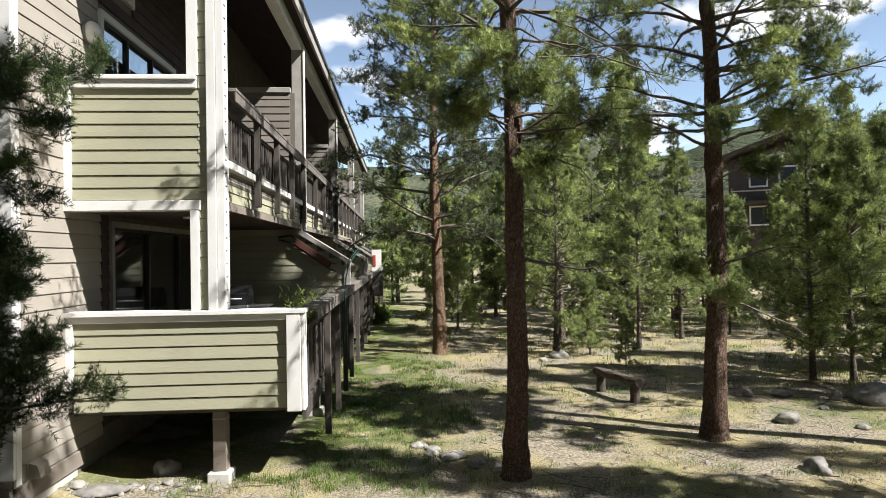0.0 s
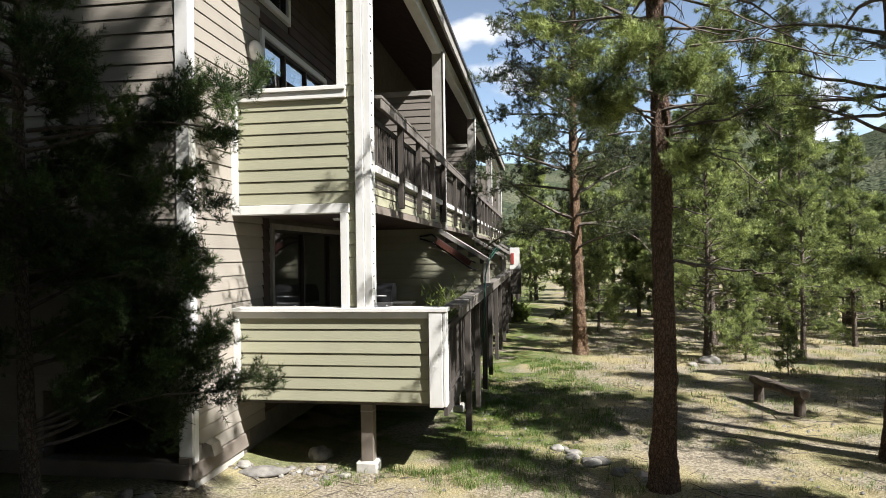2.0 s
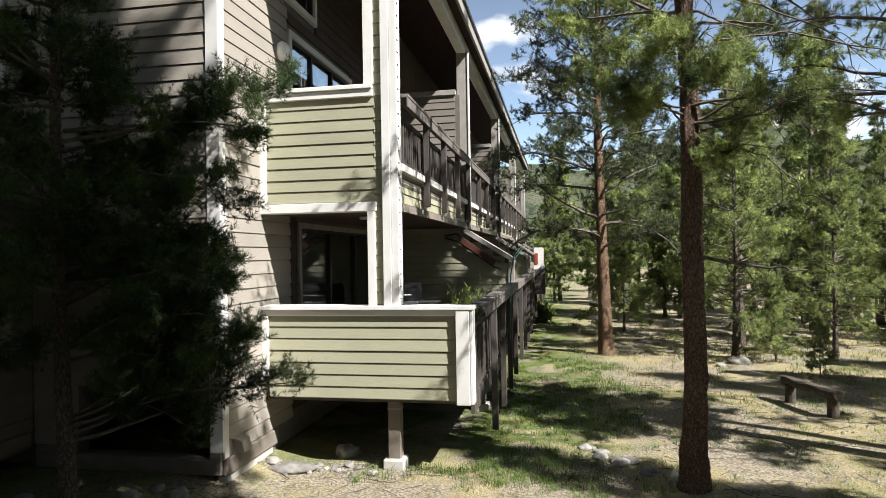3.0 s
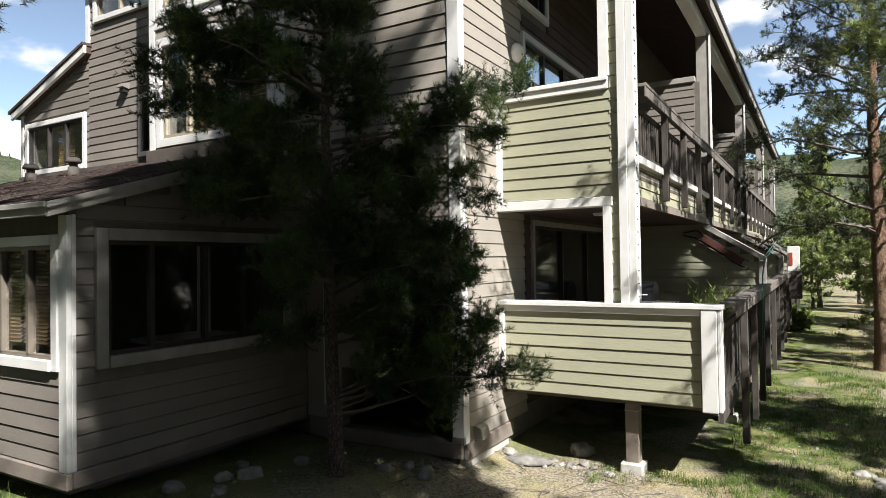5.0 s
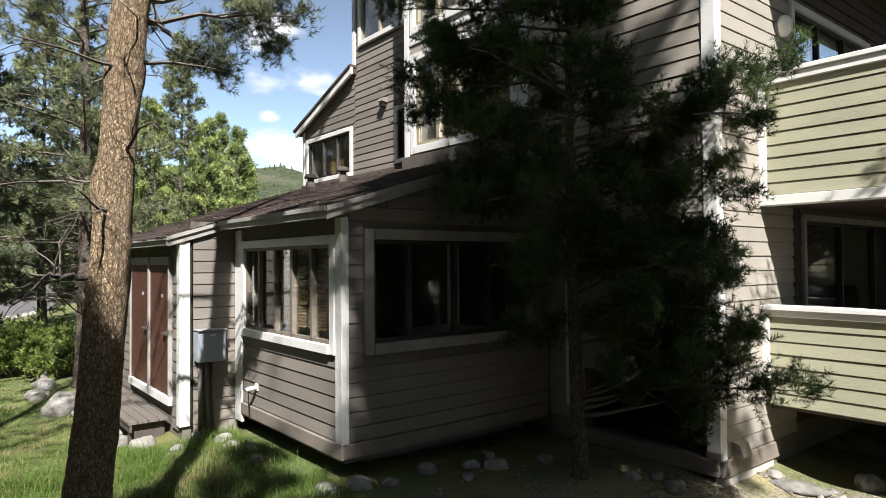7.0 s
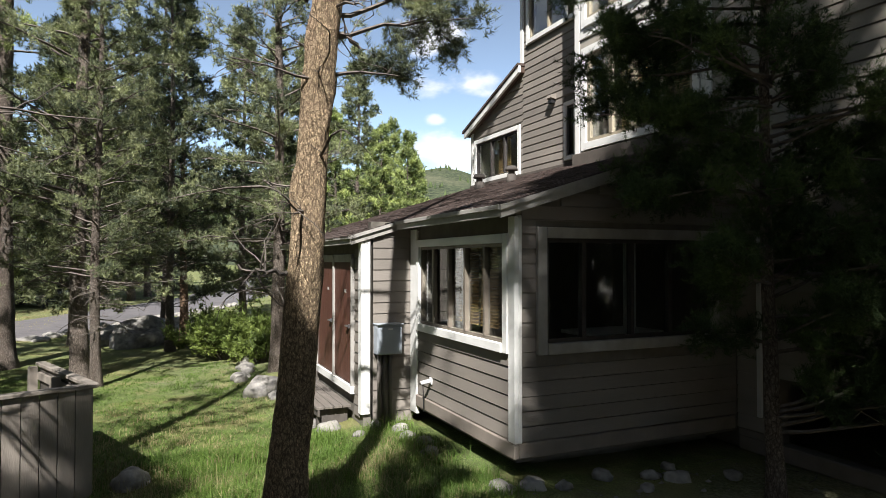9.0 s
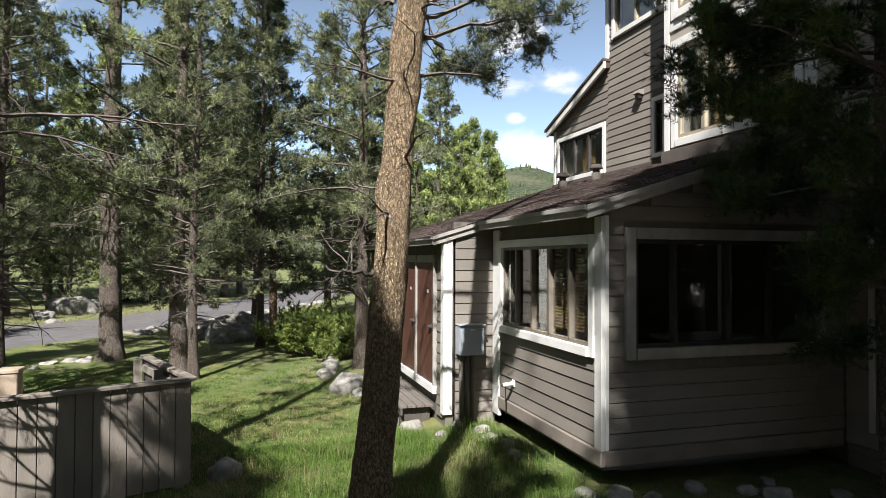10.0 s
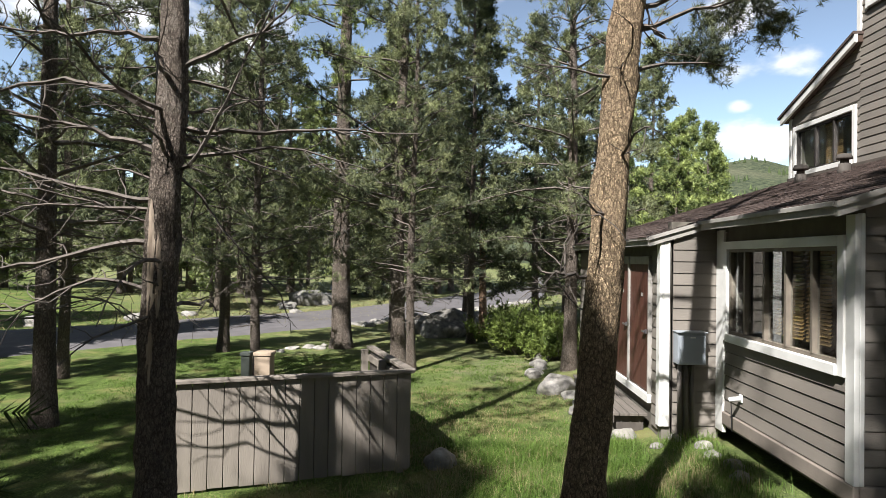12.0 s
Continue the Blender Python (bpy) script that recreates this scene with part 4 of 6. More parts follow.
def partition(y):
    w = wall_core("wall_partition", "-y", y, E_X + 0.002, -2.2, 0.95, 3.27, thick=0.12, label="taupe lapped-board partition between two decks")
    siding(w, SIDING_OLIVE, "-y", y, E_X + 0.01, -2.12, 0.97, 3.26, 0.153)
    bm = bmesh.new()
    prism(bm, [(-2.2, 0.95), (-1.20, 0.95), (-1.20, 2.58), (-2.2, 3.20)], y + 0.001, y + 0.12, "y")
    part("wing", bm, WALL_CORE, w)
    siding(w, SIDING_OLIVE, "-y", y, -2.12, -1.22, 0.97, 3.26, 0.153, top=lambda a: 3.20 - (a + 2.2) * 0.62)
    bm = bmesh.new()
    prism(bm, [(-2.25, 3.23), (-1.08, 2.50), (-1.08, 2.60), (-2.25, 3.34)], y - 0.12, y + 0.3, "y")
    part("sloping_cap", bm, TRIM_GREY, w)
    one("end_post", TRIM_GREY, w, (-1.21, y - 0.06, 0.3, -1.08, y + 0.14, 2.52), bevel=0.006)
    u = wall_core("wall_partition", "-y", y, E_X + 0.002, -2.2, 3.72, 6.14, thick=0.12, label="taupe lapped-board screen between two balconies")
    siding(u, SIDING_BROWN, "-y", y, E_X + 0.01, -2.3, 3.74, 6.14, 0.153)
    one("screen_cap", TRIM_GREY, u, (E_X + 0.01, y - 0.06, 6.14, -2.28, y + 0.16, 6.25), bevel=0.006)
    p = thing("balcony_post", "weathered pale post from balcony floor to eave", "post", group="balcony posts")
    one("post", TRIM_GREY, p, (-2.27, y + 0.05, 3.24, -2.02, y + 0.30, 7.1), bevel=0.01)
    one("corner_strip", TRIM, p, (-2.03, y + 0.03, 3.24, -1.995, y + 0.12, 7.1), bevel=0.004)


for y in UNIT[1:]:
    partition(y)


def railing(x, y0, y1, z_floor, z_top, group, foot, light):
    r = thing("railing", "weathered timber railing with square balusters", "railing", group=group)
    one("top_rail", RAIL_LIGHT, r, (x - 0.03, y0, z_top - 0.045, x + 0.17, y1, z_top), (x + 0.142, y0, z_top - 0.17, x + 0.165, y1, z_top - 0.046), bevel=0.006)
    one("middle_rail", RAIL_WOOD, r, (x - 0.02, y0, z_top - 0.30, x + 0.02, y1, z_top - 0.24))
    one("bottom_rail", RAIL_WOOD, r, (x - 0.02, y0, z_floor + 0.10, x + 0.02, y1, z_floor + 0.17))
    y, k = y0 + 0.08, 0
    me = None
    while y < y1 - 0.05:
        if me is None:
            bm = bmesh.new()
            box(bm, -0.018, -0.018, z_floor + 0.17, 0.018, 0.018, z_top - 0.3)
            me = mesh_of("baluster", bm, RAIL_WOOD)
        ob = new("baluster", me)
        ob.parent = r
        ob.location = (x, y, 0)
        y += 0.125
    n = max(2, round((y1 - y0) / 1.55))
    for i in range(1, n + 1):
        q = y0 + (y1 - y0) * i / n - 0.06
        one("post", RAIL_WOOD, r, (x + 0.052, q, foot, x + 0.14, q + 0.09, z_top - 0.046), bevel=0.006)


for i, (a, b) in enumerate(zip(UNIT, UNIT[1:])):
    railing(-2.13, a + 0.2, b, 3.76, 4.74, "upper balcony railings", 3.40, True)
    railing(-1.17, a + 0.2, b - 0.05, 0.92, 2.09, "lower deck railings", 0.15 if i < 2 else 0.3, False)

for x, y, in ((-2.215, 7.93), (-1.5, 11.0), (-1.5, 14.0)):
    p = thing("deck_post", "taupe deck post with notched head on a concrete pier", "post", group="deck posts")
    one("post", SKIRT, p, (x - 0.08, y - 0.08, 0.10, x + 0.08, y + 0.08, 0.84), bevel=0.008)
    one("post_head", TRIM_GREY, p, (x - 0.085, y - 0.085, 0.74, x + 0.085, y + 0.085, 0.755))
    one("pier", CONCRETE, p, (x - 0.14, y - 0.14, -0.25, x + 0.14, y + 0.14, 0.12), bevel=0.02)

# ---------------------------------------------------------------- gable and tower behind the low roof
G_Y = 7.47


def gable_top(x):
    return 6.02 + 0.37 * (x + 15.5) if x < -12.9 else TOP


GABLE_HOLES = [(-15.19, -13.09, 4.70, 5.65), (-11.17, -10.9, 4.74, 5.77), (-12.6, -10.3, 7.58, 9.0)]
wall_g = wall_core("wall_gable", "-y", G_Y, -15.45, -12.9, 3.9, 7.2, GABLE_HOLES[:1], top=gable_top, label="taupe lapped-board gable wall above a shed roof")
wall_t = wall_core("wall_tower", "-y", G_Y, -12.9, -9.3, 3.9, TOP, GABLE_HOLES[1:], label="taupe lapped-board stair tower wall")
padded = [(a - 0.1, b + 0.1, c - 0.1, d + 0.1) for a, b, c, d in GABLE_HOLES]
siding(wall_g, SIDING_BROWN, "-y", G_Y, -15.4, -12.9, 4.4, 7.2, 0.157, padded, top=gable_top)
siding(wall_t, SIDING_BROWN, "-y", G_Y, -12.9, -9.4, 4.4, TOP, 0.157, padded)
window("-y", G_Y - 0.02, *GABLE_HOLES[0], (-14.42, -13.75), trim=0.1, sash=FRAME_DARK, blinds=(1,))
window("-y", G_Y - 0.02, *GABLE_HOLES[1], (), trim=0.08, sash=FRAME_DARK)
window("-y", G_Y - 0.02, *GABLE_HOLES[2], (-11.85, -11.1), trim=0.1, sash=FRAME_TAN)
shell = bmesh.new()
box(shell, -15.45, G_Y + 0.16, 3.5, -15.3, 34.84, 6.1)
box(shell, -12.9, G_Y + 0.16, 7.0, -12.75, 34.84, TOP)
solo("wall_west", shell, SIDING_TAUPE, "plain taupe west walls of the gabled wing", "wall", kind="structure")
groof = thing("roof", "brown shingle roof of the gabled wing with pale rake board", "roof", kind="structure")
bm = bmesh.new()
prism(bm, [(-15.60, 5.90), (-12.82, 6.90), (-12.82, 7.04), (-15.60, 6.04)], 7.33, 7.46, "y")
part("roof_deck", bm, SOFFIT, groof)
bm = bmesh.new()
prism(bm, [(-15.62, 5.87), (-12.80, 6.89), (-12.80, 7.04), (-15.62, 6.00)], 7.27, 7.33, "y")
part("rake_board", bm, TRIM, groof)
bm = bmesh.new()
prism(bm, [(-15.68, 6.0), (-12.80, 7.045), (-12.80, 7.10), (-15.68, 6.06)], 7.24, 7.46, "y")
part("shingles", bm, SHINGLE, groof)
bm = bmesh.new()
prism(bm, [(-15.6, 5.98), (-12.92, 6.98), (-12.92, 7.15), (-15.6, 6.15)], 7.47, 34.9, "y")
part("roof_deck", bm, SHINGLE, groof)
edge = thing("baseboard", "dark flashing board where wall meets roof", "trim", kind="structure")
one("skirt_board", FLASHING, edge, (-15.5, G_Y - 0.09, 4.35, -9.5, G_Y - 0.004, 4.60), bevel=0.008)
one("corner_board", TRIM, edge, (-15.5, G_Y - 0.05, 4.6, -15.4, G_Y - 0.001, 6.05), bevel=0.004)

# ---------------------------------------------------------------- the low annex
A_X, A_Y, R_X, D_Y = -6.36, 3.38, -9.42, 2.61
SW = (-9.01, -6.55, 1.71, 2.82)
AW = (3.737, 6.16, 1.715, 2.87)


def annex_roof_z(y):
    return 3.205 + 0.31 * (y - 3.12)


wall_a = wall_core("wall_annex_south", "-y", A_Y, R_X, A_X, 0.45, 3.22, [SW], label="taupe lapped-board annex wall with a wide window")
siding(wall_a, SIDING_BROWN, "-y", A_Y, -9.14, A_X - 0.09, 0.665, 3.2, 0.157, [(SW[0] - 0.1, SW[1] + 0.1, SW[2] - 0.1, SW[3] + 0.3)])
wall_b = wall_core("wall_annex_east", "+x", A_X, A_Y + 0.16, S_Y, 0.45, 3.1, [AW], label="shaded taupe lapped-board annex wall")
bm = bmesh.new()
prism(bm, [(A_Y + 0.16, 3.1), (S_Y, 3.1), (S_Y, annex_roof_z(S_Y) - 0.115), (A_Y + 0.16, annex_roof_z(A_Y + 0.16) - 0.115)], A_X - 0.16, A_X - 0.001, "x")
part("gable_infill", bm, WALL_CORE, wall_b)
siding(wall_b, SIDING_BROWN, "+x", A_X, A_Y + 0.045, S_Y - 0.05, 0.665, 4.02, 0.157, [(AW[0] - 0.12, AW[1] + 0.12, AW[2] - 0.12, AW[3] + 0.12)], top=lambda a: annex_roof_z(a) - 0.10)
wall_c = wall_core("wall_annex_return", "+x", R_X, D_Y + 0.12, A_Y, 0.2, 3.2, label="short taupe lapped-board return wall")
siding(wall_c, SIDING_BROWN, "+x", R_X, D_Y + 0.14, A_Y - 0.03, 0.22, 3.12, 0.157)
DOORS = [(-10.90, -9.88, 0.74, 2.60), (-12.10, -10.98, 0.74, 2.60)]
wall_d = wall_core("wall_annex_doors", "-y", D_Y, -15.2, R_X, 0.2, 3.0, label="taupe annex wall with two plank doors")
siding(wall_d, SIDING_BROWN, "-y", D_Y, -15.2, R_X - 0.10, 0.3, 2.8, 0.157, [(-12.2, -9.8, 0.4, 2.75)])

window("-y", A_Y - 0.02, *SW, (-8.54, -8.04, -7.55, -7.03), trim=0.1, sash=FRAME_BROWN, sash_w=0.04, blinds=(1, 2, 3), label="wide five-light window with amber blinds and white trim")
window("+x", A_X + 0.02, *AW, (4.24, 4.93, 5.50), trim=0.12, sash=FRAME_DARK, trim_mat=TRIM_GREY, label="large dark picture window with grey trim")

at = thing("trim", "white corner boards of the annex", "trim", kind="structure")
one("corner_board", TRIM, at, (A_X - 0.09, A_Y - 0.05, 0.665, A_X + 0.05, A_Y, 3.10), bevel=0.005)
one("corner_board", TRIM, at, (A_X, A_Y + 0.001, 0.665, A_X + 0.049, A_Y + 0.045, 3.11), bevel=0.005)
one("corner_board", TRIM, at, (R_X + 0.04, A_Y - 0.05, 0.38, R_X + 0.28, A_Y, 3.08), bevel=0.005)
one("corner_board", TRIM, at, (R_X - 0.10, D_Y - 0.05, 0.38, R_X + 0.05, D_Y, 2.9), bevel=0.005)
one("corner_board", TRIM, at, (R_X, D_Y + 0.001, 0.38, R_X + 0.049, D_Y + 0.09, 2.92), bevel=0.005)
sk = thing("baseboard", "brown skirt boards round the annex", "trim", kind="structure")
one("skirt_board", SKIRT, sk, (R_X + 0.28, A_Y - 0.06, 0.50, A_X + 0.06, A_Y, 0.664), bevel=0.01)
one("skirt_board", SKIRT, sk, (A_X, A_Y + 0.001, 0.50, A_X + 0.059, S_Y - 0.1, 0.664), bevel=0.01)
one("footing", WALL_CORE, sk, (R_X, A_Y + 0.5, -0.2, A_X - 0.5, S_Y, 0.45), bevel=0.02)
one("footing", CONCRETE, sk, (-15.2, D_Y + 0.05, -0.2, R_X - 0.03, D_Y + 0.2, 0.2))

for a, b, c, d in DOORS:
    COUNT["door"] += 1
    dr = thing("door_%d" % COUNT["door"], "tall red-brown stained closet door in pale frame", "door", kind="structure")
    one("leaf", DOOR_WOOD, dr, (a, D_Y - 0.045, c, b, D_Y - 0.005, d), bevel=0.004)
    one("casing", TRIM_GREY, dr, (b, D_Y - 0.07, c - 0.02, b + 0.045, D_Y - 0.001, d + 0.07), bevel=0.004)
    one("casing", TRIM_GREY, dr, (a - 0.035, D_Y - 0.07, c - 0.02, a, D_Y - 0.001, d + 0.07), bevel=0.004)
    one("head", TRIM_GREY, dr, (a, D_Y - 0.06, d, b, D_Y - 0.002, d + 0.12), bevel=0.004)
    one("threshold", TRIM, dr, (a - 0.05, D_Y - 0.08, c - 0.14, b + 0.07, D_Y - 0.003, c - 0.022), bevel=0.004)
    one("handle", STEEL, dr, (b - 0.22, D_Y - 0.10, 1.60, b - 0.10, D_Y - 0.07, 1.625), (b - 0.13, D_Y - 0.07, 1.58, b - 0.10, D_Y - 0.04, 1.64), label="steel lever handle")
    one("door_badge", TRIM_GREY, dr, (b - 0.40, D_Y - 0.052, 2.12, b - 0.37, D_Y - 0.046, 2.17), (b - 0.34, D_Y - 0.052, 2.12, b - 0.31, D_Y - 0.046, 2.17), label="two small pale bars")


def annex_roof():
    roof = thing("roof", "low brown shingle shed roof with layered pale fascia", "roof", kind="structure")
    for name, x0, x1, y0, y1 in (("roof_deck", R_X + 0.05, A_X + 0.16, 3.12, S_Y), ("roof_deck", -15.3, R_X + 0.05, 2.42, G_Y)):
        bm = bmesh.new()
        z0, z1 = annex_roof_z(y0), annex_roof_z(y1)
        prism(bm, [(y0, z0 - 0.11), (y1, z1 - 0.11), (y1, z1), (y0, z0)], x0, x1, "x")
        part(name, bm, SOFFIT, roof)
        one("fascia", TRIM_GREY, roof, (x0, y0 - 0.03, z0 - 0.125, x1, y0 - 0.001, z0 - 0.045), bevel=0.004)
        one("fascia", TRIM_GREY, roof, (x0 - 0.01, y0 - 0.06, z0 - 0.05, x1 + 0.02, y0 - 0.03, z0 + 0.0), bevel=0.004)
    for x, y0, y1 in ((A_X + 0.16, 3.09, S_Y), (R_X + 0.05, 2.40, 3.12)):
        z0, z1 = annex_roof_z(y0), annex_roof_z(y1)
        bm = bmesh.new()
        prism(bm, [(y0, z0 - 0.13), (y1, z1 - 0.13), (y1, z1 - 0.045), (y0, z0 - 0.045)], x, x + 0.03, "x")
        part("rake_board", bm, TRIM_GREY, roof)
        bm = bmesh.new()
        prism(bm, [(y0 - 0.02, z0 - 0.05), (y1, z1 - 0.045), (y1, z1 + 0.005), (y0 - 0.02, z0 + 0.002)], x + 0.03, x + 0.06, "x")
        part("rake_board", bm, TRIM_GREY, roof)
    # courses of shingle tabs
    quads = []
    rng = random.Random(4)
    y = 2.36
    while y < 7.4:
        x = -15.35 + rng.random() * 0.2
        right = A_X + 0.20 if y > 3.04 else R_X + 0.09
        while x < right:
            w = 0.22 + 0.14 * rng.random()
            e = min(right, x + w - 0.006)
            if not (x > -9.5 and y > S_Y - 0.1):
                lift = 0.012 + 0.012 * rng.random()
                ya, yb = y - 0.01 * rng.random(), y + 0.2
                za, zb = annex_roof_z(ya) + 0.004, annex_roof_z(yb) + 0.004
                p = [(x, ya, za + lift), (e, ya, za + lift), (e, yb, zb + 0.002), (x, yb, zb + 0.002)]
                f = [(x, ya, za - 0.004), (e, ya, za - 0.004), (e, ya, za + lift), (x, ya, za + lift)]
                quads += p + f
            x += w
        y += 0.145
    tagged(soup("shingles", quads, SHINGLE, roof, 4), kind="stuff")


annex_roof()

def bark_scar(tree, heading, z0, z1, half, reach, seed):
    """A long strip of bare wood where the bark has come away, lapped onto the bole."""
    g = random.Random(seed)
    bm = bmesh.new()
    rows = []
    n = 26
    for i in range(n + 1):
        f = i / n
        z = z0 + (z1 - z0) * f
        w = half * (math.sin(math.pi * min(1, max(0, f))) ** 0.5) * (0.75 + 0.5 * g.random()) + 0.004
        row = []
        for k in range(7):
            a = radians(heading) + w * (k / 3 - 1)
            q = reach * (1 - 0.035 * z) + 0.012 * (1 - (k / 3 - 1) ** 2) + g.uniform(-0.003, 0.003)
            row.append(bm.verts.new((math.cos(a) * q, math.sin(a) * q, z)))
        rows.append(row)
    for p, q in zip(rows, rows[1:]):
        for k in range(6):
            bm.faces.new((p[k], p[k + 1], q[k + 1], q[k]))
    part("scar", bm, DEAD_WOOD, tree, "pale strip of bare wood where bark has peeled")


# ---------------------------------------------------------------- the pines
MATURE = "tall mature lodgepole pine with scaly orange bark"
GREY = "tall grey-barked pine with dead lower twigs"
# bare limbs that reach out from two of the trunks
LIMBS_A = [([(0, 0, 5.55), (0.3, 0.1, 5.62), (0.9, 0.2, 5.5), (1.6, 0.3, 5.2), (2.1, 0.3, 4.75)], 0.03, 0.006),
           ([(0, 0, 4.95), (0.4, -0.05, 5.05), (1.0, -0.1, 5.0), (1.7, -0.1, 4.75), (2.2, -0.2, 4.6)], 0.028, 0.006),
           ([(0, 0, 4.5), (0.5, 0.1, 4.55), (1.0, 0.1, 4.35), (1.4, 0.1, 4.0)], 0.02, 0.005),
           ([(0, 0, 3.95), (0.4, -0.1, 3.9), (0.8, -0.15, 3.7), (1.1, -0.2, 3.35), (1.15, -0.2, 3.1)], 0.018, 0.005),
           ([(0, 0, 2.6), (0.35, -0.05, 2.62), (0.8, -0.1, 2.55), (1.2, -0.1, 2.5)], 0.03, 0.018)]
LIMBS_BARE = [([(0, 0, 2.9), (0.05, -0.5, 2.85), (0.1, -1.0, 2.72), (0.1, -1.6, 2.6), (0.1, -2.2, 2.55)], 0.045, 0.012),
              ([(0, 0, 4.05), (0.05, -0.5, 4.35), (0.1, -1.0, 4.42), (0.1, -1.7, 4.3), (0.2, -2.6, 4.35)], 0.05, 0.012),
              ([(0, 0, 3.3), (0.05, -0.45, 3.35), (0.1, -1.0, 3.55), (0.1, -1.7, 3.65), (0.1, -2.4, 3.8)], 0.04, 0.010),
              ([(0, 0, 3.75), (0.1, -0.6, 3.95), (0.1, -1.2, 4.1), (0.1, -2.0, 4.25)], 0.04, 0.010),
              ([(0, 0, 4.0), (0, 0.6, 3.98), (-0.05, 1.3, 4.02), (-0.1, 2.3, 4.0)], 0.04, 0.010),
              ([(0, 0, 3.55), (0.02, 0.25, 3.6), (0, 0.6, 4.2), (0, 0.9, 4.9), (0, 1.3, 5.6)], 0.035, 0.010),
              ([(0, 0, 4.5), (-0.05, 0.5, 4.8), (-0.1, 0.9, 4.9), (-0.1, 1.4, 5.5)], 0.04, 0.012),
              ([(0, 0, 3.6), (0, 0.35, 3.3), (0, 0.7, 2.9), (0, 1.0, 2.5)], 0.022, 0.006),
              ([(0, 0, 4.8), (0, -0.6, 4.9), (0, -1.3, 4.85), (0, -2.2, 5.0)], 0.04, 0.010),
              ([(0, 0, 2.4), (0.05, -0.6, 2.55), (0.1, -1.3, 2.3), (0.1, -2.0, 2.2)], 0.03, 0.008)]
LIMBS_LIT = [([(0, 0.1, 2.52), (0, -0.15, 2.54), (0.02, -0.32, 2.60)], 0.03, 0.018),
             ([(0, 0.25, 4.55), (0, 0.5, 4.62), (0.02, 0.8, 4.58)], 0.05, 0.03),
             ([(0, 0.2, 4.9), (0, -0.1, 5.1), (0, -0.25, 5.5)], 0.06, 0.04),
             ([(0, 0.25, 4.9), (0, 0.5, 5.1), (0, 0.8, 5.15)], 0.035, 0.012)]

tree_a = plant(pine(MATURE, 11, 18, 0.14, 5.6, 2.5, 13, 24, 46, 0.062, 0.0076, NEEDLE_A, BARK_RED, dead=16, dead_from=2.6, dead_reach=1.3, droop=0.24, tuft=0.175, branches_at=LIMBS_A, near=True,
                    extra=[(4.7, 250, 1.1), (4.6, 300, 0.9), (4.9, 200, 1.2), (4.3, 330, 1.1), (4.35, 270, 0.8), (4.1, 230, 0.7), (5.3, 180, 1.5), (5.2, 10, 1.3), (4.0, 20, 0.9), (5.6, 250, 1.5), (5.7, 100, 1.6), (3.6, 290, 0.5), (4.5, 215, 1.0), (4.2, 190, 0.8)]), 1.33, 7.6)
tree_b = plant(pine(MATURE, 12, 15, 0.165, 4.6, 2.5, 15, 23, 46, 0.062, 0.0076, NEEDLE_A, BARK_RED, dead=14, dead_from=1.8, dead_reach=1.2, droop=0.24, tuft=0.175, near=True,
                    extra=[(2.1, 260, 0.7), (2.2, 200, 0.6), (4.2, 180, 1.7), (4.3, 240, 1.5), (4.4, 300, 1.5), (4.2, 10, 1.8), (4.7, 160, 2.2), (4.8, 340, 2.1), (5.3, 0, 2.1), (5.6, 335, 2.0), (5.9, 20, 2.2), (6.3, 350, 2.1),
                           (6.6, 15, 2.0), (5.9, 190, 1.8), (6.4, 170, 1.8), (5.1, 270, 1.5), (6.0, 280, 1.6), (3.7, 350, 1.0)]), 4.47, 8.95)
mid = plant(pine("full green mid-sized pine with a leafy crown", 13, 10, 0.12, 1.3, 2.2, 18, 26, 28, 0.085, 0.014, NEEDLE_A, BARK_GREY, dead=8, tuft=0.20, shape=0.7), 4.2, 17.2, 0.72)
young = plant(pine("bushy young green pine with boughs near the ground", 14, 5.2, 0.06, 0.5, 1.55, 17, 22, 26, 0.080, 0.014, NEEDLE_A, BARK_GREY, group="young pines", tuft=0.18), 9.2, 12.5)
tall = plant(pine(GREY, 15, 16, 0.17, 3.0, 2.6, 22, 24, 24, 0.085, 0.015, NEEDLE_B, BARK_GREY, dead=36, dead_from=1.5, dead_reach=1.4, tuft=0.20), -10.1, -6.5)
full = plant(pine("broad dark pine with a dense drooping crown", 25, 15, 0.185, 2.8, 3.7, 28, 38, 34, 0.080, 0.013, NEEDLE_D, BARK_ORANGE, droop=0.2, tuft=0.22), 0.97, 17.4)

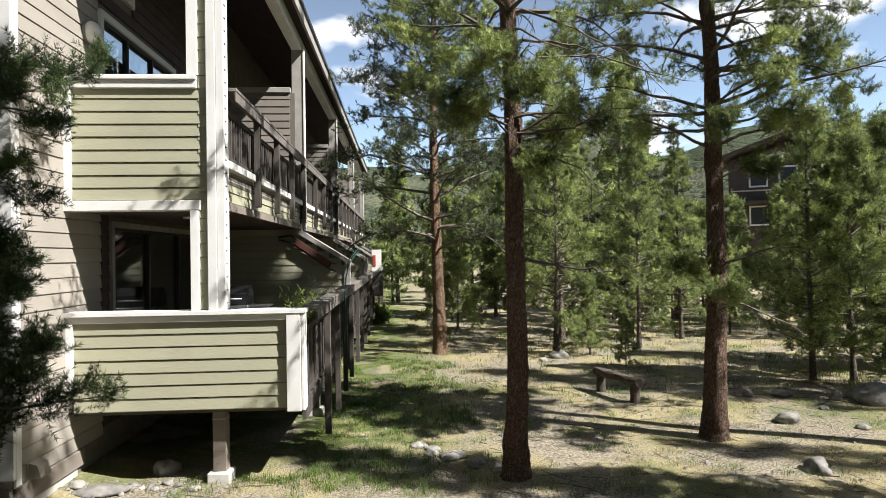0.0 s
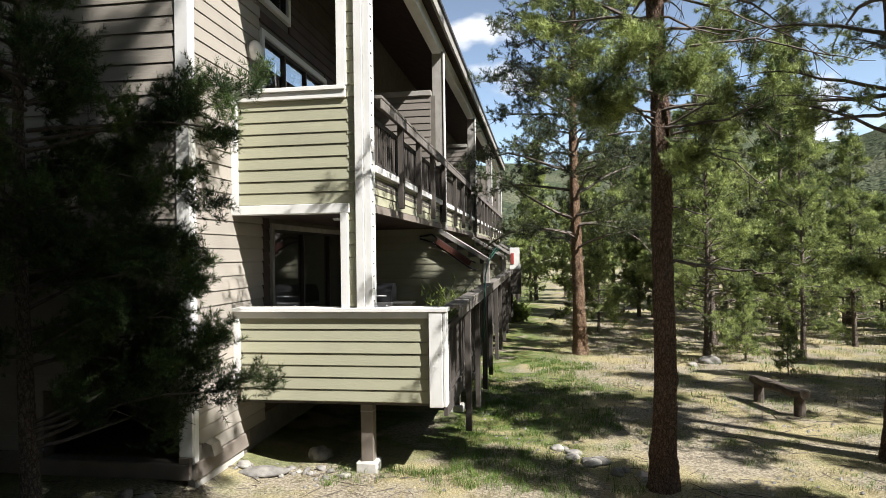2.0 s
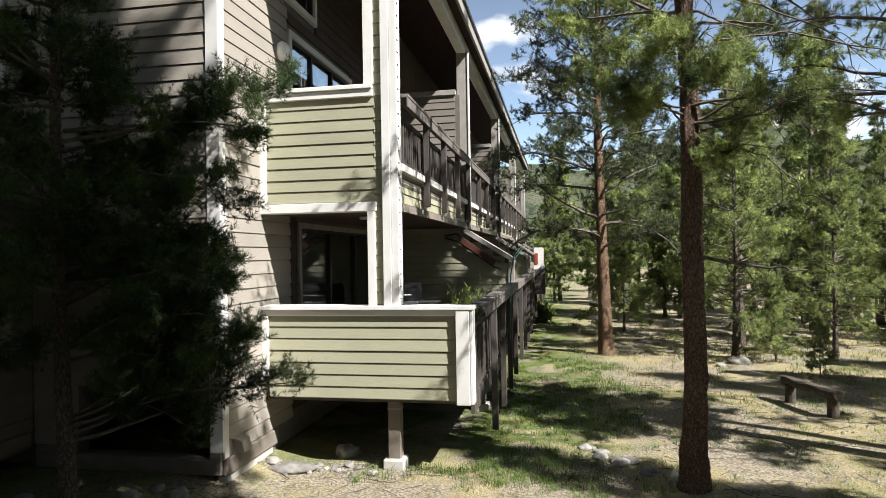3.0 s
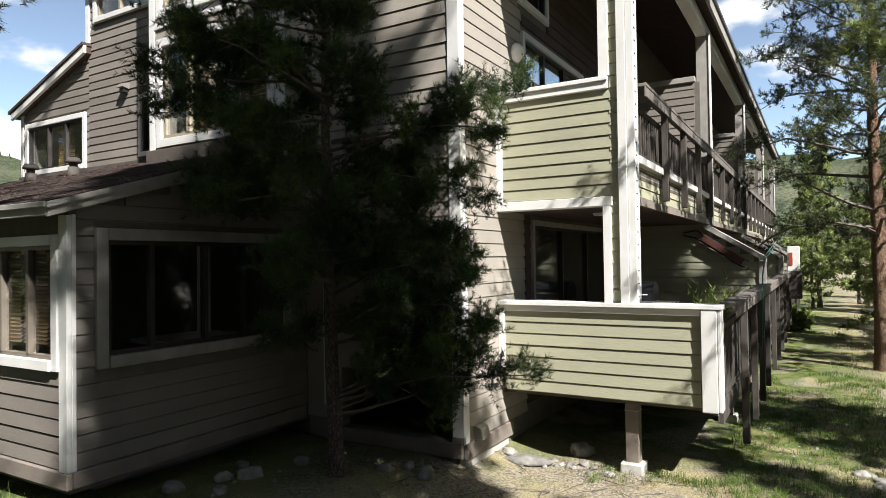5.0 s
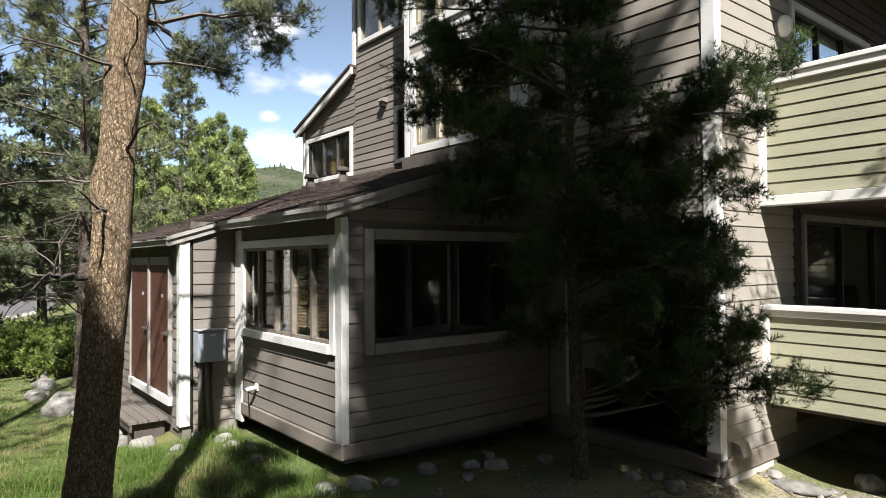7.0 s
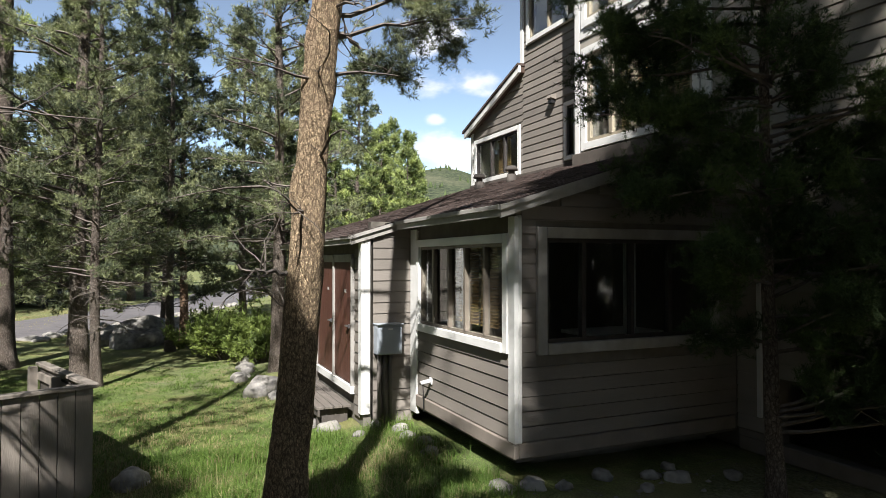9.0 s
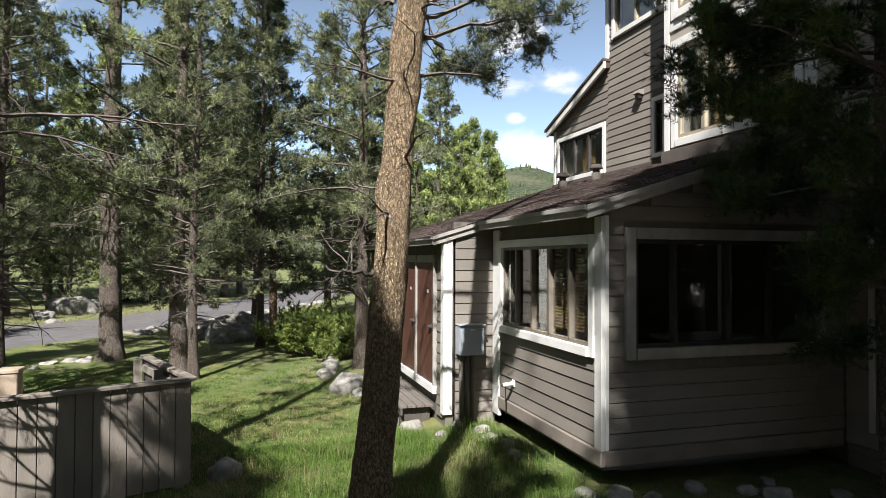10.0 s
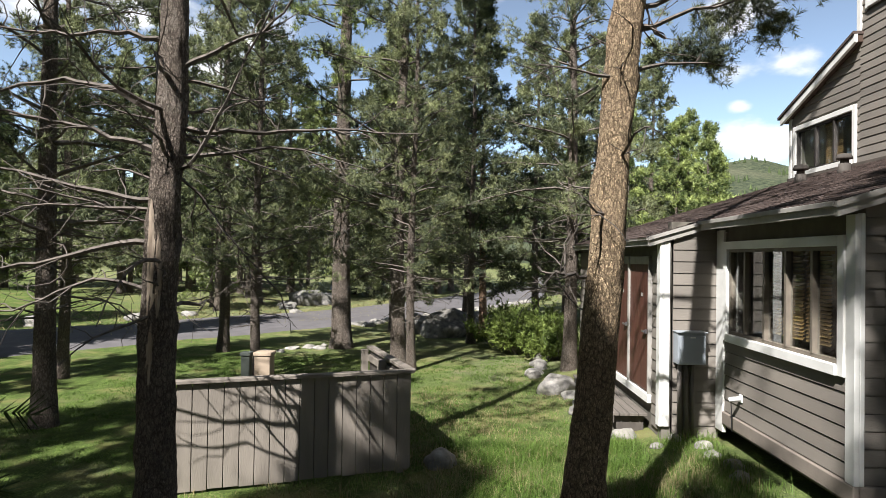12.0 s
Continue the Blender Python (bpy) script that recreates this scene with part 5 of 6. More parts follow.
dark = plant(pine("dark dense young pine by the building, copied unseen for shade", 16, 9.0, 0.085, 1.6, 0.95, 19, 36, 44, 0.062, 0.0064, NEEDLE_C, BARK_GREY, shape=0.40, bald=0.14, tuft=0.19, heading=(radians(215), 0.3),
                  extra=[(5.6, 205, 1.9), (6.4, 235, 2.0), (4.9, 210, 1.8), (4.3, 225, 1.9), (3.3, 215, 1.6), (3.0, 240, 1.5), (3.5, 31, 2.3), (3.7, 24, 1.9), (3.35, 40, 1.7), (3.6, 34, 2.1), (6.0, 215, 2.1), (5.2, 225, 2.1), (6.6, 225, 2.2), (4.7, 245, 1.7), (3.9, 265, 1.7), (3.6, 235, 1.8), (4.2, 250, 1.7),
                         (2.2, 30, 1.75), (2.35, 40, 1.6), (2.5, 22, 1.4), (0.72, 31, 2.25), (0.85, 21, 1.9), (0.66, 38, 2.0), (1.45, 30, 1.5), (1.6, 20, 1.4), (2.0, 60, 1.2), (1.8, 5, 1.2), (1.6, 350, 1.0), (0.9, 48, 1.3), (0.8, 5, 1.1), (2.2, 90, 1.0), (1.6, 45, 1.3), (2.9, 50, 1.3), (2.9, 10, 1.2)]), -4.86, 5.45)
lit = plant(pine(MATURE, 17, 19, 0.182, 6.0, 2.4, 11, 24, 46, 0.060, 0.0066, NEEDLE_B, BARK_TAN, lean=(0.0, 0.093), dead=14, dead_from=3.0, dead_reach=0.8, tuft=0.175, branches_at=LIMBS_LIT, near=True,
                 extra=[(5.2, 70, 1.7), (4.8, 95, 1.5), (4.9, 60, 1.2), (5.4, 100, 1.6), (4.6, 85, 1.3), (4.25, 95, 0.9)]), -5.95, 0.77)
bare = plant(pine("old pine with many bare dead grey limbs", 18, 15, 0.19, 6.0, 2.4, 10, 20, 20, 0.08, 0.011, NEEDLE_B, BARK_GREY, dead=34, dead_from=2.2, dead_reach=2.0, tuft=0.175, branches_at=LIMBS_BARE, near=True), -6.16, -2.83, 0.95)
bark_scar(bare, -25, 1.5, 3.3, 0.32, 0.205, 3)
bark_scar(bare, 2, 2.2, 3.0, 0.16, 0.205, 8)

elder = plant(pine("thick-trunked old pine standing beside the lane", 51, 21, 0.30, 4.2, 3.2, 20, 28, 22, 0.095, 0.018, NEEDLE_A, BARK_GREY, dead=40, dead_from=2.4, dead_reach=2.2, tuft=0.20), -19.0, -3.6)

# unseen pines added round the viewpoint to shade the wall, the deck and the lawn
high = plant(pine(MATURE, 19, 21, 0.22, 8.5, 2.1, 17, 17, 8, 0.2, 0.075, NEEDLE_B, BARK_ORANGE, droop=0.15, tuft=0.30, shape=0.6), 14.0, -9.5)
for x, y, s, a in ((3.1, 0.1, 0.85, 40), (7.2, -0.8, 1.0, 70), (5.5, -8.6, 0.75, 130), (9.4, 3.2, 0.62, 250), (4.0, -7.3, 0.74, 220), (9.5, -9.5, 1.0, 310), (19, -2.5, 0.95, 160), (18, 6.0, 0.9, 80), (13, -6, 1.0, 10), (-5, -14, 0.9, 220), (1.0, -12, 0.9, 20), (4.4, -0.9, 0.95, 200), (6.1, -1.7, 1.05, 120), (0.9, -9.4, 0.85, 300)):
    again(high, x, y, s, a)
again(high, 2.6, -2.5, 0.62, 100)
again(high, 1.0, -3.1, 0.5, 10)
again(high, 5.0, 0.9, 0.88, 140)
again(high, 8.9, 7.2, 0.85, 70)


for x, y, s, a in ((-16.7, -1.7, 1.15, 90), (-15.6, -1.3, 0.7, 33), (-15.2, 2.35, 0.95, 150), (-13.9, -8.6, 0.75, 210), (-27.1, 0.1, 0.95, 200)):
    again(tall, x, y, s, a)
for x, y, s, a in ((8.3, 12.5, 0.57, 50), (8.6, 19.3, 0.6, 95), (4.9, 19.6, 0.95, 77), (6.6, 17.5, 0.6, 20)):
    again(mid, x, y, s, a)
for x, y, s, a in ((5.2, 14.6, 0.25, 0), (4.9, 16.5, 0.4, 60), (11, 14, 1.1, 90), (1.9, 22, 0.8, 200), (11.8, 13.0, 0.9, 150)):
    again(young, x, y, s, a)
again(mid, 14.0, 19.2, 0.8, 140)
again(young, 13.2, 24.6, 0.95, 40)
again(young, 14.4, 23.4, 1.0, 210)
again(young, 12.0, 24.9, 0.9, 120)
# four unseen copies beside the viewpoint, added to shade the feet of two trunks
again(dark, -0.1, -2.27, 1.0, 20)
again(dark, 0.7, -2.72, 0.98, 300)
again(dark, -0.35, -2.15, 0.96, 150)
again(dark, 0.5, -6.33, 1.07, 75)
again(full, -22.2, 0.6, 0.78, 75)
# two more unseen pines, added to throw dappled shade on the open ground
for x, y, s, a in ((8.4, 4.6, 0.45, 80), (14.5, 3.2, 0.8, 170)):
    again(tall, x, y, s, a)

# the deeper woods
mid_far = plant(pine("full green pine in the woods behind", 33, 10, 0.13, 1.2, 2.1, 17, 18, 12, 0.16, 0.040, NEEDLE_A, BARK_GREY, tuft=0.22, shape=0.7, group="woods", coarse=True), 8.1, 23.1)
tall_far = plant(pine("tall dark pine in the woods behind", 35, 16, 0.18, 2.4, 2.5, 20, 18, 12, 0.16, 0.040, NEEDLE_B, BARK_GREY, dead=18, dead_reach=1.6, tuft=0.22, group="woods", coarse=True), -38, -4)
broad_far = plant(pine("broad dark pine in the woods behind", 36, 13, 0.17, 1.5, 2.7, 20, 22, 11, 0.16, 0.042, NEEDLE_B, BARK_GREY, droop=0.16, tuft=0.22, group="woods", coarse=True), 10.4, 28.6)
for x, y, s, a in ((3.0, 27.5, 0.85, 190), (-0.2, 36, 0.9, 300), (-36.3, -11.4, 1.1, 10), (-33.7, -13.1, 0.9, 60)):
    again(mid_far if s < 0.95 else tall_far, x, y, s, a)
rng = random.Random(7)
for x, y, sz, a in ((-29.8, -14.2, 0.95, 40), (-31.5, -12.0, 1.05, 200), (-40.0, -9.5, 0.8, 90), (-36.5, -17.0, 1.0, 300), (-41.5, -13.8, 0.9, 160)):
    again(tall_far, x, y, sz, a)
for heading, d, sz in ((97, 48, 1.4), (101, 47, 1.3), (105, 49, 1.45), (109, 47, 1.35), (113, 49, 1.4), (118, 48, 1.3), (122, 47, 1.4)):
    again(broad_far, -math.sin(radians(heading)) * d, math.cos(radians(heading)) * d, sz, heading * 31)


def on_road(x, y):
    for (ax, ay), (bx, by) in zip(ROAD_NEAR, ROAD_NEAR[1:]):
        d = math.hypot(bx - ax, by - ay)
        ux, uy = (bx - ax) / d, (by - ay) / d
        along, off = (x - ax) * ux + (y - ay) * uy, (x - ax) * uy - (y - ay) * ux
        if -1 < along < d + 1 and -2.0 < off < 7.6 or -1 < along < d + 1 and -7.6 < off < 2.0:
            return True
    return False


def belt(kinds, count, left, right, near, far, low, high_):
    """Scatters more pines over a stretch of the woods: headings in degrees to the left of +y, distances in metres."""
    for i in range(count):
        a, d = radians(rng.uniform(left, right)), near + (far - near) * rng.random() ** 0.8
        if -33.5 < math.degrees(a) < -28.5 or on_road(-math.sin(a) * d, math.cos(a) * d):
            continue
        again(kinds[i % len(kinds)], -math.sin(a) * d, math.cos(a) * d, rng.uniform(low, high_), rng.uniform(0, 360))


for i in range(30):
    a, d = radians(rng.uniform(-41, -3)), rng.uniform(20, 46)
    if not -33.5 < math.degrees(a) < -28.5:
        kind, tall_by = ((mid_far, 10), (broad_far, 13), (mid_far, 10), (tall_far, 16))[i % 4]
        size, turn = (2.4 + rng.uniform(0.12, 0.23) * d) / tall_by, rng.uniform(0, 360)
        if not -28.6 < math.degrees(a) < -25.6:
            again(kind, -math.sin(a) * d, math.cos(a) * d, size, turn)
belt((young,), 7, -42, -6, 16, 30, 0.5, 1.1)
belt((mid_far, broad_far), 6, -5, 6, 30, 55, 0.5, 0.8)
belt((mid_far, tall_far, mid_far, broad_far), 20, 84, 130, 44, 58, 0.9, 1.4)
belt((mid_far,), 6, 66, 82, 36, 46, 0.75, 1.0)
for heading, d, sz in ((69.5, 34, 0.95), (72, 29, 0.88), (74, 31, 1.0), (76, 28, 0.92), (78.5, 30, 1.0), (71, 38, 1.1), (80.5, 33, 0.95)):
    again(mid_far if sz != 1.0 else broad_far, -math.sin(radians(heading)) * d, math.cos(radians(heading)) * d, sz, heading * 40)
belt((tall_far, broad_far), 14, 79, 96, 42, 54, 1.2, 1.5)
belt((broad_far, tall_far, mid_far), 20, 82, 132, 46, 66, 0.9, 1.4)
for x, y, sz, a in ((-23.5, -2.6, 0.9, 10), (-25.5, 2.8, 0.95, 80), (-29.0, 4.6, 1.0, 200)):
    again(broad_far, x, y, sz, a)
for x, y, sz, a in ((-14.3, -4.6, 0.7, 20), (-20.5, 0.2, 0.8, 110), (-17.8, -6.6, 0.9, 300)):
    again(tall, x, y, sz, a)

# an unseen ring of woods behind the viewpoint, added to cut the sky light
screen = plant(pine("unseen coarse pine added round the clearing to block sky light", 41, 15, 0.18, 1.5, 2.9, 12, 4, 4, 0.7, 0.26, NEEDLE_B, BARK_GREY, tuft=0.5, shape=0.6, group="woods", coarse=True), 4, -33)
for k in range(40):
    turn = -56 - 172 * (k % 20) / 20 + rng.uniform(-4, 4)
    a, d = radians(turn), rng.uniform(19, 24) if k < 20 else rng.uniform(25, 32)
    if turn > -118:
        d += 15
    again(screen, -math.sin(a) * d, math.cos(a) * d, rng.uniform(0.85, 1.1), rng.uniform(0, 360))

# ---------------------------------------------------------------- fittings on the building
def meter_box():
    t = thing("meter_box", "grey steel electric meter cabinet on the annex wall", "utility box")
    x = R_X + 0.035
    one("cabinet", METAL_GREY, t, (x, 2.75, 1.26, x + 0.2, 3.13, 1.69), bevel=0.012)
    one("cover", METAL_GREY, t, (x + 0.2, 2.765, 1.275, x + 0.215, 3.115, 1.65), bevel=0.006, label="hinged grey front cover")
    one("hood", METAL_GREY, t, (x, 2.74, 1.69, x + 0.235, 3.14, 1.705), bevel=0.004)
    one("sticker", PVC, t, (x + 0.2151, 2.91, 1.62, x + 0.218, 2.98, 1.64))
    for i, y in enumerate((2.82, 2.90, 2.99)):
        bm = bmesh.new()
        tube(bm, [(x + 0.06, y, 1.26), (x + 0.06, y, 0.9), (x + 0.065, y + 0.01, 0.14)], [0.032, 0.032, 0.034], 10)
        part("conduit", bm, PIPE_DARK, t, smooth=True)


meter_box()


def spigot():
    t = thing("wall_spigot", "small white pipe outlet on the annex wall", "pipe")
    bm = bmesh.new()
    tube(bm, [(-8.62, A_Y + 0.0, 0.945), (-8.62, A_Y - 0.12, 0.935), (-8.64, A_Y - 0.18, 0.92)], [0.03, 0.03, 0.028], 10)
    part("pipe", bm, PVC, t, smooth=True)
    one("flange", PVC, t, (-8.67, A_Y - 0.045, 0.895, -8.57, A_Y - 0.03, 0.995), bevel=0.008)
    bm = bmesh.new()
    tube(bm, [(-8.64, A_Y - 0.15, 0.905), (-8.69, A_Y - 0.12, 0.70), (-8.73, A_Y - 0.1, 0.5)], [0.007, 0.007, 0.007], 6)
    part("cord", bm, BLACK, t)


spigot()


def roof_vent(x, y, s, label):
    t = thing("roof_vent", label, "vent", group="roof vents")
    z = annex_roof_z(y)
    bm = bmesh.new()
    tube(bm, [(x, y, z - 0.05), (x, y, z + 0.06 * s), (x, y, z + 0.2 * s)], [0.17 * s, 0.13 * s, 0.12 * s], 14)
    part("collar", bm, RAIL_WOOD, t, smooth=True)
    bm = bmesh.new()
    tube(bm, [(x, y, z + 0.2 * s), (x, y, z + 0.3 * s)], [0.09 * s, 0.09 * s], 14)
    part("stack", bm, RAIL_WOOD, t, smooth=True)
    bm = bmesh.new()
    tube(bm, [(x, y, z + 0.3 * s), (x, y, z + 0.34 * s), (x, y, z + 0.42 * s)], [0.17 * s, 0.17 * s, 0.13 * s], 14)
    part("cap", bm, RAIL_WOOD, t, smooth=True)


roof_vent(-12.95, 6.35, 0.8, "weathered grey capped roof vent on brown shingles")
roof_vent(-11.80, 6.5, 0.76, "slightly leaning grey roof vent on brown shingles")

hood = thing("vent_hood", "small metal dryer vent hood on taupe siding", "vent")
bm = bmesh.new()
prism(bm, [(G_Y - 0.02, 6.0), (G_Y - 0.02, 6.12), (G_Y - 0.14, 6.10), (G_Y - 0.17, 6.03)], -11.74, -11.56, "x")
part("cover", bm, SIDING_BROWN, hood)
one("throat", BLACK, hood, (-11.71, G_Y - 0.14, 5.93, -11.59, G_Y - 0.04, 6.0))


low_hood = thing("vent_hood", "taupe louvred vent hood low on the block wall", "vent")
bm = bmesh.new()
prism(bm, [(E_X + 0.03, 0.42), (E_X + 0.03, 0.60), (E_X + 0.12, 0.57), (E_X + 0.16, 0.44)], 6.86, 7.06, "x")
for v in bm.verts:
    v.co.x, v.co.y = v.co.y, v.co.x
bmesh.ops.recalc_face_normals(bm, faces=bm.faces)
part("cover", bm, SIDING_TAUPE, low_hood)
one("flange", SIDING_TAUPE, low_hood, (E_X + 0.022, 6.84, 0.40, E_X + 0.032, 7.08, 0.62))


def kitchen_island():
    t = thing("kitchen_island", "pale-topped stone-faced kitchen island behind dark glass", "counter")
    x, y = -7.32, 5.05
    one("body", ROOM, t, (x - 0.5, y, 0.70, x + 0.10, y + 1.05, 1.62))
    g = random.Random(9)
    z = 0.72
    while z < 1.58:
        h, v = g.uniform(0.05, 0.09), y + 0.01
        while v < y + 1.0:
            w = g.uniform(0.12, 0.3)
            one("stone", STONE, t, (x + 0.10, v, z, x + 0.125 + g.uniform(0, 0.02), min(v + w, y + 1.04), min(z + h, 1.60)), bevel=0.006)
            v += w + 0.012
        z += h + 0.012
    one("worktop", PVC, t, (x - 0.55, y - 0.06, 1.62, x + 0.2, y + 1.12, 1.67), bevel=0.008, label="pale worktop slab")
    c = thing("curtain", "pale curtain drawn to one side of the picture window", "curtain")
    bm = bmesh.new()
    rows = []
    for k in range(13):
        q = 4.99 + 0.20 * k / 12
        p = A_X - 0.20 + 0.018 * math.sin(k * 1.9)
        rows.append((bm.verts.new((p, q, 1.80)), bm.verts.new((p, q, 2.86))))
    for a, b in zip(rows, rows[1:]):
        bm.faces.new((a[0], b[0], b[1], a[1]))
    bmesh.ops.solidify(bm, geom=list(bm.faces), thickness=0.004)
    part("cloth", bm, LAMP_GLASS, c)


kitchen_island()


def wall_lamp():
    t = thing("wall_lamp", "round frosted white wall lamp, unlit", "lamp")
    y, z = 8.19, 5.52
    bm = bmesh.new()
    bmesh.ops.create_uvsphere(bm, u_segments=20, v_segments=12, radius=0.13, matrix=Matrix.Translation((E_X + 0.1, y, z)) @ Matrix.Diagonal((0.75, 0.9, 1.05, 1)))
    part("globe", bm, LAMP_GLASS, t, smooth=True)
    bm = bmesh.new()
    tube(bm, [(E_X + 0.02, y, z), (E_X + 0.06, y, z)], [0.12, 0.12], 16)
    part("base", bm, TRIM_GREY, t, smooth=True)


wall_lamp()


def soffit_light():
    t = thing("ceiling_light", "flush round ceiling light under the upper balcony", "lamp")
    bm = bmesh.new()
    tube(bm, [(-2.9, 9.1, 3.275), (-2.9, 9.1, 3.235)], [0.14, 0.12], 18)
    part("diffuser", bm, LAMP_GLASS, t, smooth=True)


soffit_light()

# ---------------------------------------------------------------- on the decks
def grill():
    t = thing("barbecue_grill", "black and steel gas barbecue on the lower deck", "grill")
    x, y, z = -2.95, 11.9, 0.95
    one("cart", BLACK, t, (x - 0.55, y - 0.25, z + 0.1, x + 0.2, y + 0.25, z + 0.75), bevel=0.02)
    one("control_panel", STEEL, t, (x - 0.55, y - 0.29, z + 0.75, x + 0.2, y + 0.25, z + 0.88), bevel=0.01)
    for k in range(4):
        bm = bmesh.new()
        tube(bm, [(x - 0.45 + 0.18 * k, y - 0.29, z + 0.81), (x - 0.45 + 0.18 * k, y - 0.33, z + 0.81)], [0.025, 0.022], 10)
        part("knob", bm, STEEL, t, smooth=True)
    bm = bmesh.new()
    prism(bm, [(y - 0.26, z + 0.88), (y + 0.25, z + 0.88), (y + 0.25, z + 1.1), (y + 0.1, z + 1.22), (y - 0.1, z + 1.22), (y - 0.24, z + 1.08)], x - 0.53, x + 0.18, "x")
    part("lid", bm, BLACK, t)
    one("side_shelf", STEEL, t, (x + 0.21, y - 0.22, z + 0.84, x + 0.55, y + 0.22, z + 0.87), bevel=0.006)
    bm = bmesh.new()
    tube(bm, [(x - 0.45, y - 0.31, z + 1.0), (x + 0.1, y - 0.31, z + 1.0)], [0.014, 0.014], 8)
    part("handle", bm, STEEL, t, smooth=True)
    for dx in (-0.5, 0.12):
        for dy in (-0.2, 0.2):
            one("leg", BLACK, t, (x + dx, y + dy - 0.02, z, x + dx + 0.05, y + dy + 0.02, z + 0.12))


grill()


def wall_rack():
    t = thing("wooden_sled", "old red-brown wooden sled hung on the deck partition", "sled")
    y = 13.5
    for dz in (0.0, 0.16):
        bm = bmesh.new()
        tube(bm, [(-2.55, y, 3.05 + dz * 0.3), (-2.3, y, 2.98 + dz), (-1.5, y, 2.42 + dz), (-1.36, y, 2.36 + dz)], [0.018] * 4, 8)
        part("runner", bm, BLACK, t, smooth=True)
    bm = bmesh.new()
    prism(bm, [(-2.22, 2.95), (-1.5, 2.45), (-1.44, 2.55), (-2.16, 3.05)], y - 0.05, y - 0.02, "y")
    part("seat", bm, DOOR_WOOD, t)
    for x0 in (-2.1, -1.85, -1.6):
        one("crossbar", LOG, t, (x0 - 0.02, y - 0.03, 2.95 + (x0 + 2.2) * -0.7 - 0.05, x0 + 0.03, y + 0.01, 3.08 + (x0 + 2.2) * -0.7))


wall_rack()


def hose():
    t = thing("garden_hose", "green garden hose arched over the deck railing", "hose")
    for k, off in enumerate((0.0, 0.07)):
        bm = bmesh.new()
        pts = [(-1.0, 11.0 + off, 1.2), (-0.98, 11.05 + off, 1.9), (-1.0, 11.5 + off, 2.3), (-1.05, 13.0, 2.55 + off), (-1.05, 15.5, 2.78 + off), (-1.1, 18.0, 2.82), (-1.12, 20.4, 2.7), (-1.12, 20.6, 2.3)]
        tube(bm, pts, [0.010] * len(pts), 8)
        part("coil", bm, HOSE, t, smooth=True)


hose()


def planter():
    t = thing("potted_plant", "reddish potted plant beside the deck railing", "plant")
    bm = bmesh.new()
    tube(bm, [(-1.6, 10.6, 0.95), (-1.6, 10.6, 1.3), (-1.6, 10.6, 1.32)], [0.16, 0.2, 0.17], 14)
    part("pot", bm, RED_PAINT, t, smooth=True)
    r = np.random.default_rng(3)
    base = np.tile([[-1.6, 10.6, 1.3]], (60, 1)) + r.normal(size=(60, 3)) * [0.06, 0.06, 0.02]
    way = r.normal(size=(60, 3)) * [0.2, 0.2, 0.1] + [0, 0, 0.75]
    soup("foliage", needles(r, base, way, 0.12, 0.9, 12, 0.02), LEAF, t)


planter()


def fire_cabinet():
    t = thing("storage_cabinet", "red and white cabinet on the far deck edge", "cabinet")
    one("body", TRIM, t, (-1.1, 23.6, 2.1, -0.75, 24.2, 2.9), bevel=0.01)
    one("panel", RED_PAINT, t, (-1.05, 23.58, 2.3, -0.95, 23.6, 2.7))
    one("bracket", RAIL_WOOD, t, (-1.12, 23.6, 1.2, -0.7, 24.2, 2.1), bevel=0.01)


fire_cabinet()

# ---- the little landing in front of the closet doors
landing = thing("landing", "weathered grey plank landing before the closet doors", "deck")
for k in range(4):
    one("plank", DECK, landing, (-12.9, 2.02 + 0.135 * k, 0.40, -9.85, 2.145 + 0.135 * k, 0.44), bevel=0.004)
one("joist", RAIL_WOOD, landing, (-12.8, 2.06, 0.14, -12.7, 2.52, 0.40), (-10.05, 2.06, 0.14, -9.95, 2.52, 0.40), (-12.9, 2.04, 0.30, -9.85, 2.07, 0.40))

# ---------------------------------------------------------------- board fence round the bins
FENCE_A, FENCE_B = Vector((-8.45, -0.80, 0)), Vector((-7.36, -3.62, 0))
BACKWARD = Vector((-0.933, -0.360, 0))


def fence_run(a, b, outside, label):
    t = thing("fence", label, "fence", group="board fence")
    d = (b - a).normalized()
    length = (b - a).length
    turn = math.degrees(math.atan2(d.y, d.x))
    n = round(length / 0.168)
    w = length / n
    bm = bmesh.new()
    box(bm, 0.004, -0.011, 0.06, w - 0.004, 0.011, 1.245, bevel=0.004)
    me = mesh_of("board", bm, FENCE_WOOD)
    m0 = pose(a.x, a.y, rise(a.x, a.y) - 0.02, 0, 0, turn)
    t.matrix_basis = m0
    for i in range(n):
        ob = new("board", me)
        ob.parent = t
        ob.matrix_local = pose(i * w, random.uniform(-0.003, 0.003), random.uniform(-0.012, 0.008))
    one("backing", RAIL_WOOD, t, (0.02, outside * 0.016, 0.15, length - 0.02, outside * 0.022, 1.2))
    one("cap_rail", FENCE_WOOD, t, (-0.04, -0.06, 1.247, length + 0.04, 0.06, 1.29), bevel=0.006)
    for z in (0.25, 1.08):
        one("rail", FENCE_WOOD, t, (0, outside * 0.025, z, length, outside * 0.065, z + 0.09))
    for s in (0.0, length / 2, length - 0.1):
        one("post", FENCE_WOOD, t, (s, outside * 0.066, -0.1, s + 0.1, outside * 0.16, 1.246))
    return t


